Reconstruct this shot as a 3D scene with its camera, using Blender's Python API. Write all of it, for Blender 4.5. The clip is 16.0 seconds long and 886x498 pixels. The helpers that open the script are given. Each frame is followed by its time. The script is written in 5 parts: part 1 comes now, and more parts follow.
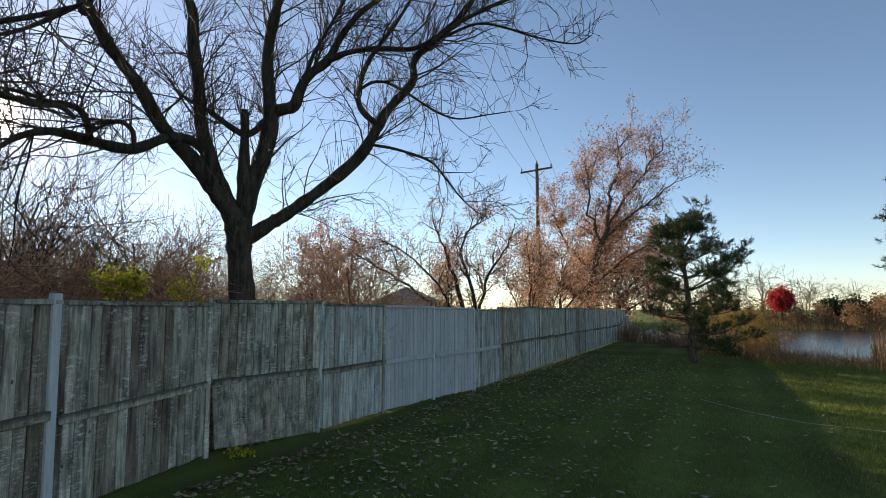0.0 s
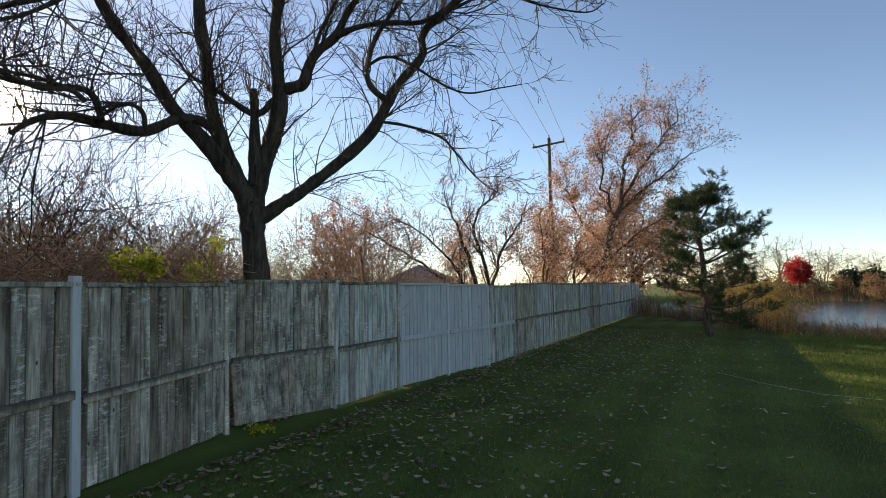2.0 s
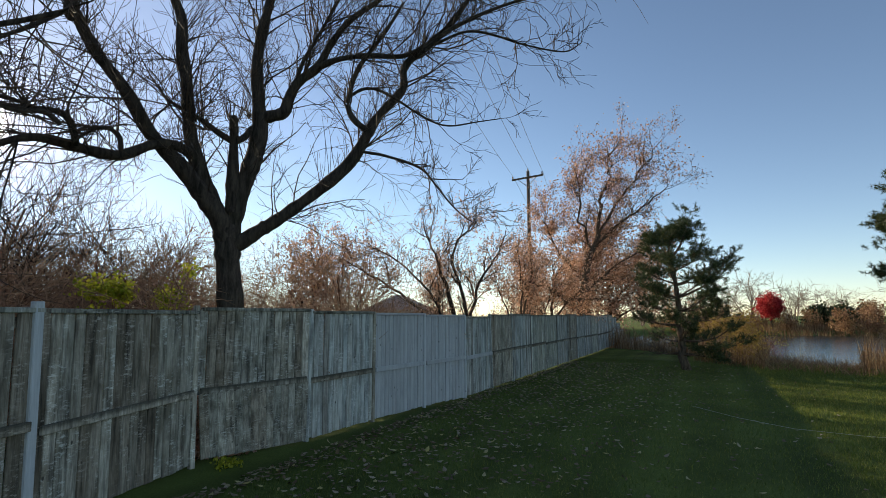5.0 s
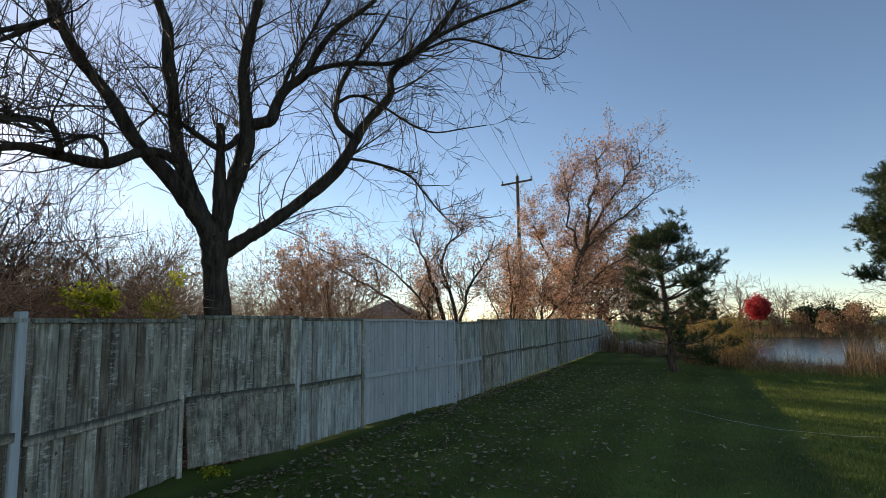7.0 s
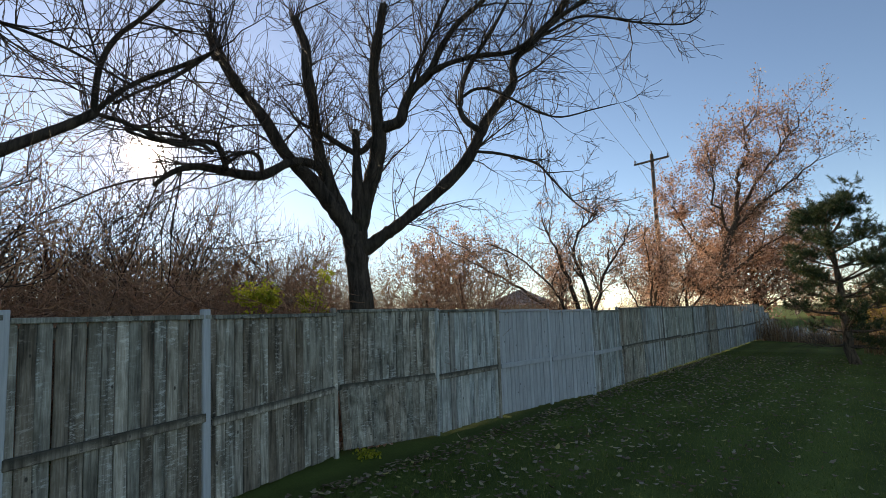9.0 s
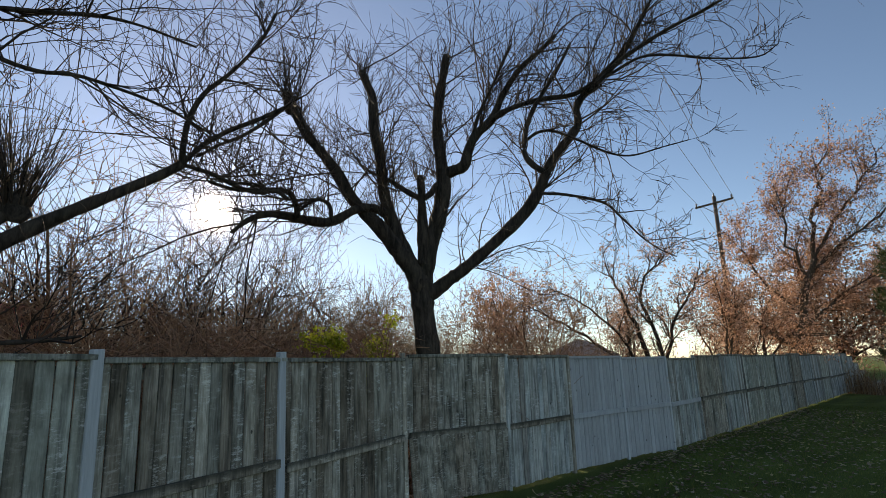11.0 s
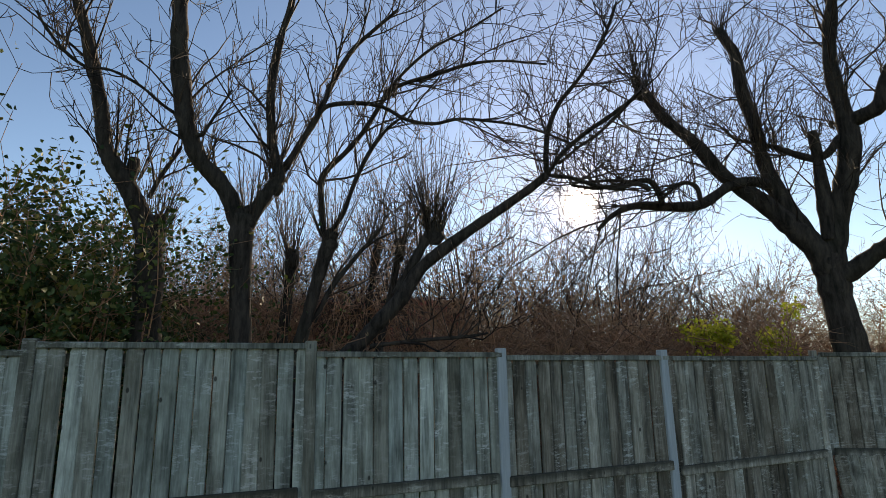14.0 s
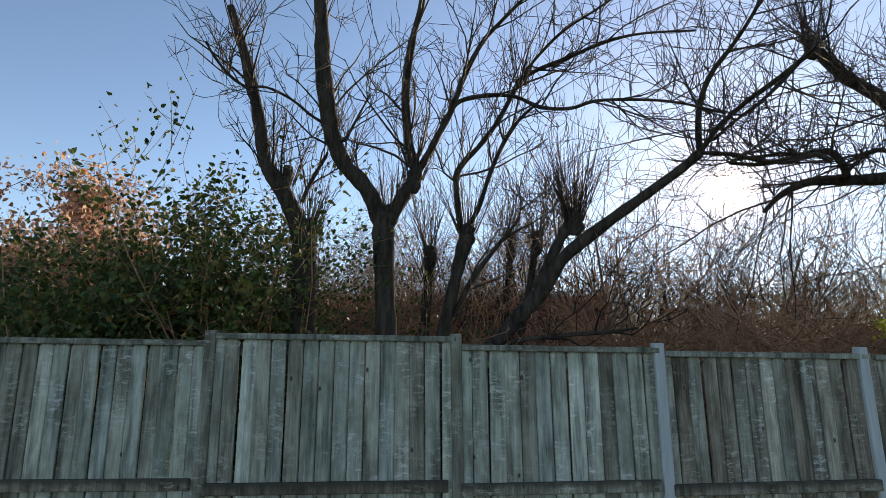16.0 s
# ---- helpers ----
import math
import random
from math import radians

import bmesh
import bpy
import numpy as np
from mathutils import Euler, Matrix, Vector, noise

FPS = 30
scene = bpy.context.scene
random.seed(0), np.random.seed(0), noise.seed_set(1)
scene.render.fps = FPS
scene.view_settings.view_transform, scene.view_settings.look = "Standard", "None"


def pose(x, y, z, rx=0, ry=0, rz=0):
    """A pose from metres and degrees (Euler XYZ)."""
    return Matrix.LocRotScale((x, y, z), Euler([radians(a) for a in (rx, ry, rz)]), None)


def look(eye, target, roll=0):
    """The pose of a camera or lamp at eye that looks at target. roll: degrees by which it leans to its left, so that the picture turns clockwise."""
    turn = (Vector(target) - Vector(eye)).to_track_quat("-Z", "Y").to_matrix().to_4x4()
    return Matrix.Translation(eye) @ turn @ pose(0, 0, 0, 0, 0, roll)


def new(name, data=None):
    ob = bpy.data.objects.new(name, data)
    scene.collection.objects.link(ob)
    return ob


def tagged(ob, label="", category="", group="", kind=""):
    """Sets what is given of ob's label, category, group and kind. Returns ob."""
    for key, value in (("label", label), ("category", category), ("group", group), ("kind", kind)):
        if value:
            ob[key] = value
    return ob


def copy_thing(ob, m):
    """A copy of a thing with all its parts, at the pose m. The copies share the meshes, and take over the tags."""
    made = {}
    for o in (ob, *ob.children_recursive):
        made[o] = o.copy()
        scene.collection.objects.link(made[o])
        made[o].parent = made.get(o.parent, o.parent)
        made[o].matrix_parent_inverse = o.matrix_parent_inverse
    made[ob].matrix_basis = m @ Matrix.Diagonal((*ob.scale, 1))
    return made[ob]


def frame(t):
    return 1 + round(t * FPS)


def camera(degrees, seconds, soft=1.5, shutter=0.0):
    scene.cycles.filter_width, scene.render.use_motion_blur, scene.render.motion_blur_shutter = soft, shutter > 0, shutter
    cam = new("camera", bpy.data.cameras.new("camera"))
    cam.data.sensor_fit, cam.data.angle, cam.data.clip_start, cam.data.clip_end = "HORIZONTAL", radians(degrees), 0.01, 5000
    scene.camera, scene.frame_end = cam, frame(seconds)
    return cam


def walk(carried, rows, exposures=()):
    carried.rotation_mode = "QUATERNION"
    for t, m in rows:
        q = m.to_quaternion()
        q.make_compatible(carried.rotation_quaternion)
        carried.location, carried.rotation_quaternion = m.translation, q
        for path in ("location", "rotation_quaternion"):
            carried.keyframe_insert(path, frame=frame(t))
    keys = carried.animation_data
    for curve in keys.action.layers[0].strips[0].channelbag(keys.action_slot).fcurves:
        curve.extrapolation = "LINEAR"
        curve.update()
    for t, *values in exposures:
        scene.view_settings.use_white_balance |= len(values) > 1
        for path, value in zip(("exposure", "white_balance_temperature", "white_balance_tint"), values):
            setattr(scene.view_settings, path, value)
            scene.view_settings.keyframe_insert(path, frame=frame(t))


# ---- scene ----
cam = camera(79.5, 16.0, 0.8)
PATH = [
    (0, pose(0.046, 0.002, 1.689) @ pose(0, 0, 0, 0, 0, 0.00) @ pose(0, 0, 0, 96.49) @ pose(0, 0, 0, 0, 0, -0.05)),
    (0.5, pose(0.044, 0.016, 1.685) @ pose(0, 0, 0, 0, 0, 0.59) @ pose(0, 0, 0, 96.12) @ pose(0, 0, 0, 0, 0, -0.55)),
    (1, pose(0.043, 0.028, 1.677) @ pose(0, 0, 0, 0, 0, 0.81) @ pose(0, 0, 0, 95.55) @ pose(0, 0, 0, 0, 0, 0.13)),
    (1.5, pose(0.028, 0.054, 1.664) @ pose(0, 0, 0, 0, 0, 0.40) @ pose(0, 0, 0, 94.83) @ pose(0, 0, 0, 0, 0, 0.36)),
    (2, pose(0.042, 0.025, 1.683) @ pose(0, 0, 0, 0, 0, 1.37) @ pose(0, 0, 0, 94.07) @ pose(0, 0, 0, 0, 0, -0.93)),
    (2.5, pose(0.043, 0.031, 1.677) @ pose(0, 0, 0, 0, 0, 3.47) @ pose(0, 0, 0, 93.34) @ pose(0, 0, 0, 0, 0, -1.26)),
    (3, pose(0.023, 0.107, 1.688) @ pose(0, 0, 0, 0, 0, 3.44) @ pose(0, 0, 0, 97.88) @ pose(0, 0, 0, 0, 0, -1.07)),
    (3.5, pose(0.065, 0.120, 1.697) @ pose(0, 0, 0, 0, 0, 1.05) @ pose(0, 0, 0, 99.54) @ pose(0, 0, 0, 0, 0, -0.00)),
    (4, pose(0.064, 0.067, 1.686) @ pose(0, 0, 0, 0, 0, -0.43) @ pose(0, 0, 0, 97.89) @ pose(0, 0, 0, 0, 0, -0.67)),
    (6.5, pose(0.101, 0.010, 1.688) @ pose(0, 0, 0, 0, 0, -1.60) @ pose(0, 0, 0, 97.11) @ pose(0, 0, 0, 0, 0, 0.48)),
    (7, pose(0.117, -0.017, 1.692) @ pose(0, 0, 0, 0, 0, -1.87) @ pose(0, 0, 0, 97.81) @ pose(0, 0, 0, 0, 0, -0.82)),
    (7.5, pose(0.123, -0.084, 1.680) @ pose(0, 0, 0, 0, 0, -1.82) @ pose(0, 0, 0, 97.58) @ pose(0, 0, 0, 0, 0, -0.83)),
    (8, pose(0.115, -0.075, 1.694) @ pose(0, 0, 0, 0, 0, 2.69) @ pose(0, 0, 0, 97.54) @ pose(0, 0, 0, 0, 0, -2.30)),
    (8.5, pose(0.103, -0.041, 1.705) @ pose(0, 0, 0, 0, 0, 8.51) @ pose(0, 0, 0, 97.09) @ pose(0, 0, 0, 0, 0, -2.16)),
    (9, pose(0.084, -0.015, 1.707) @ pose(0, 0, 0, 0, 0, 12.02) @ pose(0, 0, 0, 97.03) @ pose(0, 0, 0, 0, 0, -1.77)),
    (9.5, pose(0.070, 0.005, 1.703) @ pose(0, 0, 0, 0, 0, 13.50) @ pose(0, 0, 0, 98.25) @ pose(0, 0, 0, 0, 0, -1.94)),
    (9.7, pose(0.064, 0.010, 1.691) @ pose(0, 0, 0, 0, 0, 14.37) @ pose(0, 0, 0, 99.86) @ pose(0, 0, 0, 0, 0, -1.77)),
    (11.8, pose(-0.255, 0.091, 1.640) @ pose(0, 0, 0, 0, 0, 23.82) @ pose(0, 0, 0, 103.45) @ pose(0, 0, 0, 0, 0, -2.10)),
    (12, pose(-0.243, 0.100, 1.645) @ pose(0, 0, 0, 0, 0, 28.25) @ pose(0, 0, 0, 103.44) @ pose(0, 0, 0, 0, 0, -2.26)),
    (12.5, pose(-0.168, 0.089, 1.713) @ pose(0, 0, 0, 0, 0, 39.52) @ pose(0, 0, 0, 103.47) @ pose(0, 0, 0, 0, 0, -1.21)),
    (13, pose(-0.129, 0.049, 1.717) @ pose(0, 0, 0, 0, 0, 51.80) @ pose(0, 0, 0, 103.17) @ pose(0, 0, 0, 0, 0, 0.37)),
    (13.5, pose(-0.147, 0.016, 1.741) @ pose(0, 0, 0, 0, 0, 54.53) @ pose(0, 0, 0, 102.68) @ pose(0, 0, 0, 0, 0, 1.27)),
    (14, pose(-0.147, 0.040, 1.760) @ pose(0, 0, 0, 0, 0, 56.44) @ pose(0, 0, 0, 101.45) @ pose(0, 0, 0, 0, 0, 0.07)),
    (14.5, pose(-0.192, 0.023, 1.726) @ pose(0, 0, 0, 0, 0, 58.14) @ pose(0, 0, 0, 99.80) @ pose(0, 0, 0, 0, 0, -0.37)),
    (15, pose(-0.252, 0.060, 1.736) @ pose(0, 0, 0, 0, 0, 63.49) @ pose(0, 0, 0, 99.15) @ pose(0, 0, 0, 0, 0, -0.28)),
    (15.5, pose(-0.305, 0.048, 1.752) @ pose(0, 0, 0, 0, 0, 66.39) @ pose(0, 0, 0, 101.19) @ pose(0, 0, 0, 0, 0, 0.68)),
    (16, pose(-0.304, 0.032, 1.731) @ pose(0, 0, 0, 0, 0, 70.72) @ pose(0, 0, 0, 101.11) @ pose(0, 0, 0, 0, 0, 0.83)),
]
walk(cam, PATH, [(0, 0.6, 7200, 11), (1.5, 0.75, 7300, 13), (2.6, 0.74, 7300, 13), (3.0, 0.86, 7350, 14), (3.6, 0.52, 7150, 11), (7.0, 0.5, 7100, 11), (9.7, 0.56, 7300, 13), (12.0, 0.26, 7350, 12), (13.0, 0.3, 7350, 12), (14.5, 0.7, 7350, 12), (16.0, 0.88, 7300, 12)])

# ---- world, sun ----
SUN_AZ, SUN_EL = radians(41.5), radians(15.7)
SUN_DIR = Vector((-math.sin(SUN_AZ) * math.cos(SUN_EL), math.cos(SUN_AZ) * math.cos(SUN_EL), math.sin(SUN_EL)))
world = bpy.data.worlds.new("autumn_sky")
scene.world = world
world.use_nodes = True
wn, wl = world.node_tree.nodes, world.node_tree.links
sky = wn.new("ShaderNodeTexSky")
sky.sky_type, sky.sun_disc = "NISHITA", False
sky.sun_elevation, sky.sun_rotation = SUN_EL, -SUN_AZ
sky.altitude, sky.air_density, sky.dust_density, sky.ozone_density = 200, 0.78, 0.02, 1.8
wn["Background"].inputs["Strength"].default_value = 0.13
# the sun's own glare in the sky
wco = wn.new("ShaderNodeTexCoord")
wdot = wn.new("ShaderNodeVectorMath")
wdot.operation, wdot.inputs[1].default_value = "DOT_PRODUCT", SUN_DIR
wl.new(wco.outputs["Generated"], wdot.inputs[0])
wfront = wn.new("ShaderNodeMath")
wfront.operation, wfront.inputs[1].default_value = "MAXIMUM", 0.0
wl.new(wdot.outputs["Value"], wfront.inputs[0])
glow = sky.outputs["Color"]
for power, tint in ((5200, (160, 144, 120)), (480, (3.6, 3.1, 2.8)), (60, (0.9, 0.75, 0.72)), (10, (1.12, 0.96, 0.98))):
    pw = wn.new("ShaderNodeMath")
    pw.operation, pw.inputs[1].default_value = "POWER", power
    wl.new(wfront.outputs[0], pw.inputs[0])
    wm = wn.new("ShaderNodeMix")
    wm.data_type, wm.blend_type, wm.clamp_result = "RGBA", "ADD", False
    wl.new(pw.outputs[0], wm.inputs[0])
    wl.new(glow, wm.inputs[6])
    wm.inputs[7].default_value = (*tint, 1)
    glow = wm.outputs[2]
wl.new(glow, wn["Background"].inputs["Color"])
sun = bpy.data.lights.new("sun", "SUN")
sun.energy, sun.angle, sun.color = 5.0, radians(0.55), (1.0, 0.86, 0.66)
new("sun", sun).matrix_world = look((0, 0, 0), -SUN_DIR)


# ---- materials ----
class Mat:
    """A Principled material and short ways to add nodes to it."""

    def __init__(self, name, rough=0.8, spec=0.3, metal=0.0):
        self.m = bpy.data.materials.new(name)
        self.m.use_nodes = True
        self.n, self.l = self.m.node_tree.nodes, self.m.node_tree.links
        self.b = self.n["Principled BSDF"]
        self.b.inputs["Roughness"].default_value = rough
        self.b.inputs["Specular IOR Level"].default_value = spec
        self.b.inputs["Metallic"].default_value = metal
        self.co = self.n.new("ShaderNodeTexCoord").outputs["Object"]

    def shift(self):
        """Object coordinates, moved by a random amount for each object."""
        inf = self.n.new("ShaderNodeObjectInfo")
        mul = self.n.new("ShaderNodeMath")
        mul.operation = "MULTIPLY"
        mul.inputs[1].default_value = 91.0
        self.l.new(inf.outputs["Random"], mul.inputs[0])
        add = self.n.new("ShaderNodeVectorMath")
        self.l.new(self.co, add.inputs[0])
        self.l.new(mul.outputs[0], add.inputs[1])
        self.co = add.outputs[0]
        return inf.outputs["Random"]

    def noise(self, scale, stretch=(1, 1, 1), detail=4.0, rough=0.6):
        mp = self.n.new("ShaderNodeMapping")
        mp.inputs["Scale"].default_value = stretch
        self.l.new(self.co, mp.inputs["Vector"])
        t = self.n.new("ShaderNodeTexNoise")
        t.inputs["Scale"].default_value, t.inputs["Detail"].default_value, t.inputs["Roughness"].default_value = scale, detail, rough
        self.l.new(mp.outputs[0], t.inputs["Vector"])
        return t.outputs["Fac"]

    def ramp(self, src, stops):
        r = self.n.new("ShaderNodeValToRGB")
        e = r.color_ramp.elements
        while len(e) < len(stops):
            e.new(0.5)
        for k, (p, c) in zip(e, stops):
            k.position, k.color = p, (*c, 1) if len(c) == 3 else c
        self.l.new(src, r.inputs[0])
        return r.outputs[0]

    def mix(self, fac, a, b, mode="MIX"):
        x = self.n.new("ShaderNodeMix")
        x.data_type, x.blend_type = "RGBA", mode
        for sock, val in ((x.inputs[0], fac), (x.inputs[6], a), (x.inputs[7], b)):
            if isinstance(val, (int, float)):
                sock.default_value = val
            elif isinstance(val, tuple):
                sock.default_value = (*val, 1)
            else:
                self.l.new(val, sock)
        return x.outputs[2]

    def color(self, src):
        if isinstance(src, tuple):
            self.b.inputs["Base Color"].default_value = (*src, 1)
        else:
            self.l.new(src, self.b.inputs["Base Color"])
        return self

    def bump(self, src, strength=0.3, dist=0.01):
        bp = self.n.new("ShaderNodeBump")
        bp.inputs["Strength"].default_value, bp.inputs["Distance"].default_value = strength, dist
        self.l.new(src, bp.inputs["Height"])
        self.l.new(bp.outputs[0], self.b.inputs["Normal"])
        return self

    def island(self):
        g = self.n.new("ShaderNodeNewGeometry")
        return g.outputs["Random Per Island"]


def g3(v):
    return (v, v, v)


def wood_mat(name, lo, mid, hi, stain=0.6, pale=0.5, dark_top=False, vary=1.0):
    """Weathered fence board: upright grain, dark runs and blotches, pale worn patches, knots; each board in its own tone."""
    m = Mat(name, 0.85, 0.2)
    rnd = m.shift()
    grain = m.noise(75, (1, 1, 0.05), 5, 0.7)
    base = m.ramp(grain, [(0.3, lo), (0.5, mid), (0.72, hi)])
    tone = m.ramp(rnd, [(0.0, (0.58, 0.53, 0.47)), (0.2, (0.95, 0.91, 0.85)), (0.4, (0.74, 0.78, 0.76)), (0.6, (1.12, 1.10, 1.04)), (0.78, (0.88, 0.93, 0.93)), (0.92, (1.18, 1.20, 1.16)), (1.0, (1.5, 1.5, 1.45))])
    wide = m.ramp(m.noise(2.6, (1.6, 1.6, 0.8), 5, 0.65), [(0.42, g3(0)), (0.66, g3(stain))])
    base = m.mix(wide, base, tuple(c * k for c, k in zip(mid, (0.36, 0.34, 0.30))))
    run = m.ramp(m.noise(16, (1, 1, 0.09), 4, 0.6), [(0.45, g3(1.0)), (0.68, g3(1.0 - 0.8 * stain))])
    base = m.mix(1.0, base, run, "MULTIPLY")
    where = m.ramp(m.noise(3.4, (1, 1, 0.7), 3), [(0.46, g3(0)), (0.58, g3(1))])
    worn = m.ramp(m.noise(21, (0.5, 0.5, 1.7), 6, 0.8), [(0.52, g3(0)), (0.60, g3(pale))])
    base = m.mix(m.mix(1.0, worn, where, "MULTIPLY"), base, tuple(min(0.66, c * 1.25 + 0.06) for c in hi))
    base = m.mix(vary, base, tone, "MULTIPLY")
    vor = m.n.new("ShaderNodeTexVoronoi")
    vor.inputs["Scale"].default_value = 6.5
    mp = m.n.new("ShaderNodeMapping")
    mp.inputs["Scale"].default_value = (1, 0.2, 0.6)
    m.l.new(m.co, mp.inputs[0])
    m.l.new(mp.outputs[0], vor.inputs["Vector"])
    knot = m.ramp(vor.outputs["Distance"], [(0.05, g3(0.85)), (0.085, g3(0))])
    base = m.mix(knot, base, (0.03, 0.025, 0.02))
    if dark_top:
        # darker towards the top edge, by local height with a ragged border
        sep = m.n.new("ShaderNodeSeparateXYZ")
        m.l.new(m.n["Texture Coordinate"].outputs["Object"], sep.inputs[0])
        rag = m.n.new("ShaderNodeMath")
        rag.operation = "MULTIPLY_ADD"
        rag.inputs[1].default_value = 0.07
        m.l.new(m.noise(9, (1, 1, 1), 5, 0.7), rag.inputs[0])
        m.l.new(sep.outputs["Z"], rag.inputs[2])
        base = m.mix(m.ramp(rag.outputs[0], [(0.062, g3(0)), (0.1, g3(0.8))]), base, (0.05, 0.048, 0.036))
    m.color(base)
    m.bump(grain, 0.45, 0.003)
    return m.m


WOOD_GREY = wood_mat("weathered_grey_board", (0.29, 0.305, 0.265), (0.44, 0.455, 0.405), (0.58, 0.60, 0.54), 0.8, 0.7)
WOOD_DARK = wood_mat("dark_weathered_board", (0.22, 0.195, 0.16), (0.365, 0.338, 0.285), (0.55, 0.52, 0.455), 0.85, 0.6)
WOOD_PALE = wood_mat("pale_bleached_board", (0.34, 0.362, 0.375), (0.40, 0.422, 0.435), (0.45, 0.472, 0.485), 0.2, 0.12, False, 0.2)
WOOD_MIX = wood_mat("silvered_board", (0.28, 0.295, 0.285), (0.43, 0.45, 0.44), (0.58, 0.60, 0.585), 0.7, 0.45)
WOOD_POST = wood_mat("pale_new_post", (0.40, 0.43, 0.44), (0.47, 0.50, 0.51), (0.54, 0.57, 0.58), 0.1, 0.1, False, 0.1)
WOOD_RAIL = wood_mat("dark_topped_rail", (0.18, 0.155, 0.125), (0.28, 0.255, 0.21), (0.44, 0.41, 0.35), 0.8, 0.6, True)
WOOD_CAP = wood_mat("dark_cap_strip", (0.12, 0.12, 0.10), (0.22, 0.22, 0.19), (0.36, 0.36, 0.325), 0.85, 0.5)


def bark_mat(name, dark, light, scale=1.0):
    m = Mat(name, 0.92, 0.15)
    m.shift()
    ridge = m.noise(14 * scale, (1, 1, 0.22), 6, 0.7)
    base = m.ramp(ridge, [(0.36, dark), (0.62, light)])
    patch = m.ramp(m.noise(1.3, (1, 1, 1), 4), [(0.5, g3(0)), (0.75, g3(0.35))])
    base = m.mix(patch, base, (0.055, 0.055, 0.035))
    m.color(base)
    m.bump(ridge, 0.9, 0.02)
    return m.m


BARK = bark_mat("willow_bark", (0.02, 0.016, 0.013), (0.08, 0.063, 0.05))
BARK_BROWN = bark_mat("brown_bark", (0.045, 0.03, 0.02), (0.15, 0.11, 0.08), 1.5)
PINE_BARK = bark_mat("pine_bark", (0.05, 0.035, 0.025), (0.19, 0.14, 0.10), 1.2)


def twig_mat(name, a, b):
    m = Mat(name, 0.75, 0.25)
    m.color(m.ramp(m.island(), [(0.0, a), (1.0, b)]))
    return m.m


TWIG = twig_mat("willow_twig", (0.02, 0.015, 0.012), (0.085, 0.058, 0.04))
TWIG_BROWN = twig_mat("brush_twig", (0.18, 0.095, 0.055), (0.48, 0.275, 0.165))
TWIG_DIM = twig_mat("dark_brush_twig", (0.07, 0.05, 0.036), (0.22, 0.15, 0.105))
TWIG_TAN = twig_mat("pale_far_twig", (0.16, 0.12, 0.09), (0.32, 0.25, 0.19))


def leaf_mat(name, stops, through_light=0.45, rough=0.55):
    """Thin leaves that let light through, each in a tone of its own."""
    m = Mat(name, rough, 0.3)
    col = m.ramp(m.island(), stops)
    m.color(col)
    tr = m.n.new("ShaderNodeBsdfTranslucent")
    m.l.new(col, tr.inputs["Color"])
    mx = m.n.new("ShaderNodeMixShader")
    mx.inputs[0].default_value = through_light
    m.l.new(m.b.outputs[0], mx.inputs[1])
    m.l.new(tr.outputs[0], mx.inputs[2])
    m.l.new(mx.outputs[0], m.n["Material Output"].inputs["Surface"])
    return m.m


LEAF_ORANGE = leaf_mat("dry_orange_leaf", [(0, (0.32, 0.155, 0.09)), (0.5, (0.54, 0.32, 0.21)), (1, (0.68, 0.47, 0.34))])
LEAF_GREEN = leaf_mat("green_leaf", [(0, (0.03, 0.052, 0.014)), (0.6, (0.062, 0.098, 0.024)), (0.86, (0.11, 0.13, 0.03)), (1, (0.24, 0.18, 0.045))], 0.25)
LEAF_YELLOW = leaf_mat("yellow_green_leaf", [(0, (0.22, 0.25, 0.02)), (0.6, (0.45, 0.46, 0.04)), (1, (0.6, 0.54, 0.08))], 0.6)
LEAF_RED = leaf_mat("crimson_leaf", [(0, (0.32, 0.02, 0.025)), (0.6, (0.52, 0.04, 0.045)), (1, (0.62, 0.09, 0.07))], 0.4)
LEAF_BROWN = leaf_mat("brown_brush_leaf", [(0, (0.16, 0.085, 0.045)), (0.5, (0.30, 0.17, 0.085)), (1, (0.42, 0.29, 0.14))])
LEAF_LITTER = leaf_mat("fallen_leaf", [(0, (0.10, 0.06, 0.03)), (0.5, (0.22, 0.155, 0.09)), (0.8, (0.42, 0.35, 0.25)), (1, (0.5, 0.42, 0.14))], 0.2)
NEEDLE = leaf_mat("pine_needle", [(0, (0.018, 0.034, 0.014)), (0.7, (0.045, 0.075, 0.026)), (1, (0.12, 0.12, 0.03))], 0.25, 0.45)
REED = leaf_mat("dry_reed", [(0, (0.12, 0.065, 0.032)), (0.6, (0.27, 0.165, 0.08)), (1, (0.44, 0.31, 0.17))], 0.35)
REED_GOLD = leaf_mat("golden_willow_leaf", [(0, (0.24, 0.15, 0.03)), (1, (0.48, 0.34, 0.08))], 0.4)
BLADE = leaf_mat("grass_blade", [(0, (0.075, 0.105, 0.02)), (0.7, (0.15, 0.20, 0.035)), (1, (0.28, 0.28, 0.07))], 0.45)

grass = Mat("mown_lawn", 0.95, 0.1)
gcol = grass.ramp(grass.noise(55, (1, 1, 1), 5, 0.75), [(0.3, (0.058, 0.078, 0.018)), (0.55, (0.115, 0.15, 0.034)), (0.78, (0.19, 0.215, 0.058))])
gpatch = grass.ramp(grass.noise(0.55, (1, 1, 1), 4), [(0.35, g3(0.72)), (0.7, g3(1.25))])
gcol = grass.mix(1.0, gcol, gpatch, "MULTIPLY")
gmow = grass.n.new("ShaderNodeTexWave")
gmow.inputs["Scale"].default_value, gmow.inputs["Distortion"].default_value = 0.28, 0.6
gmp = grass.n.new("ShaderNodeMapping")
gmp.inputs["Rotation"].default_value = (0, 0, radians(27))
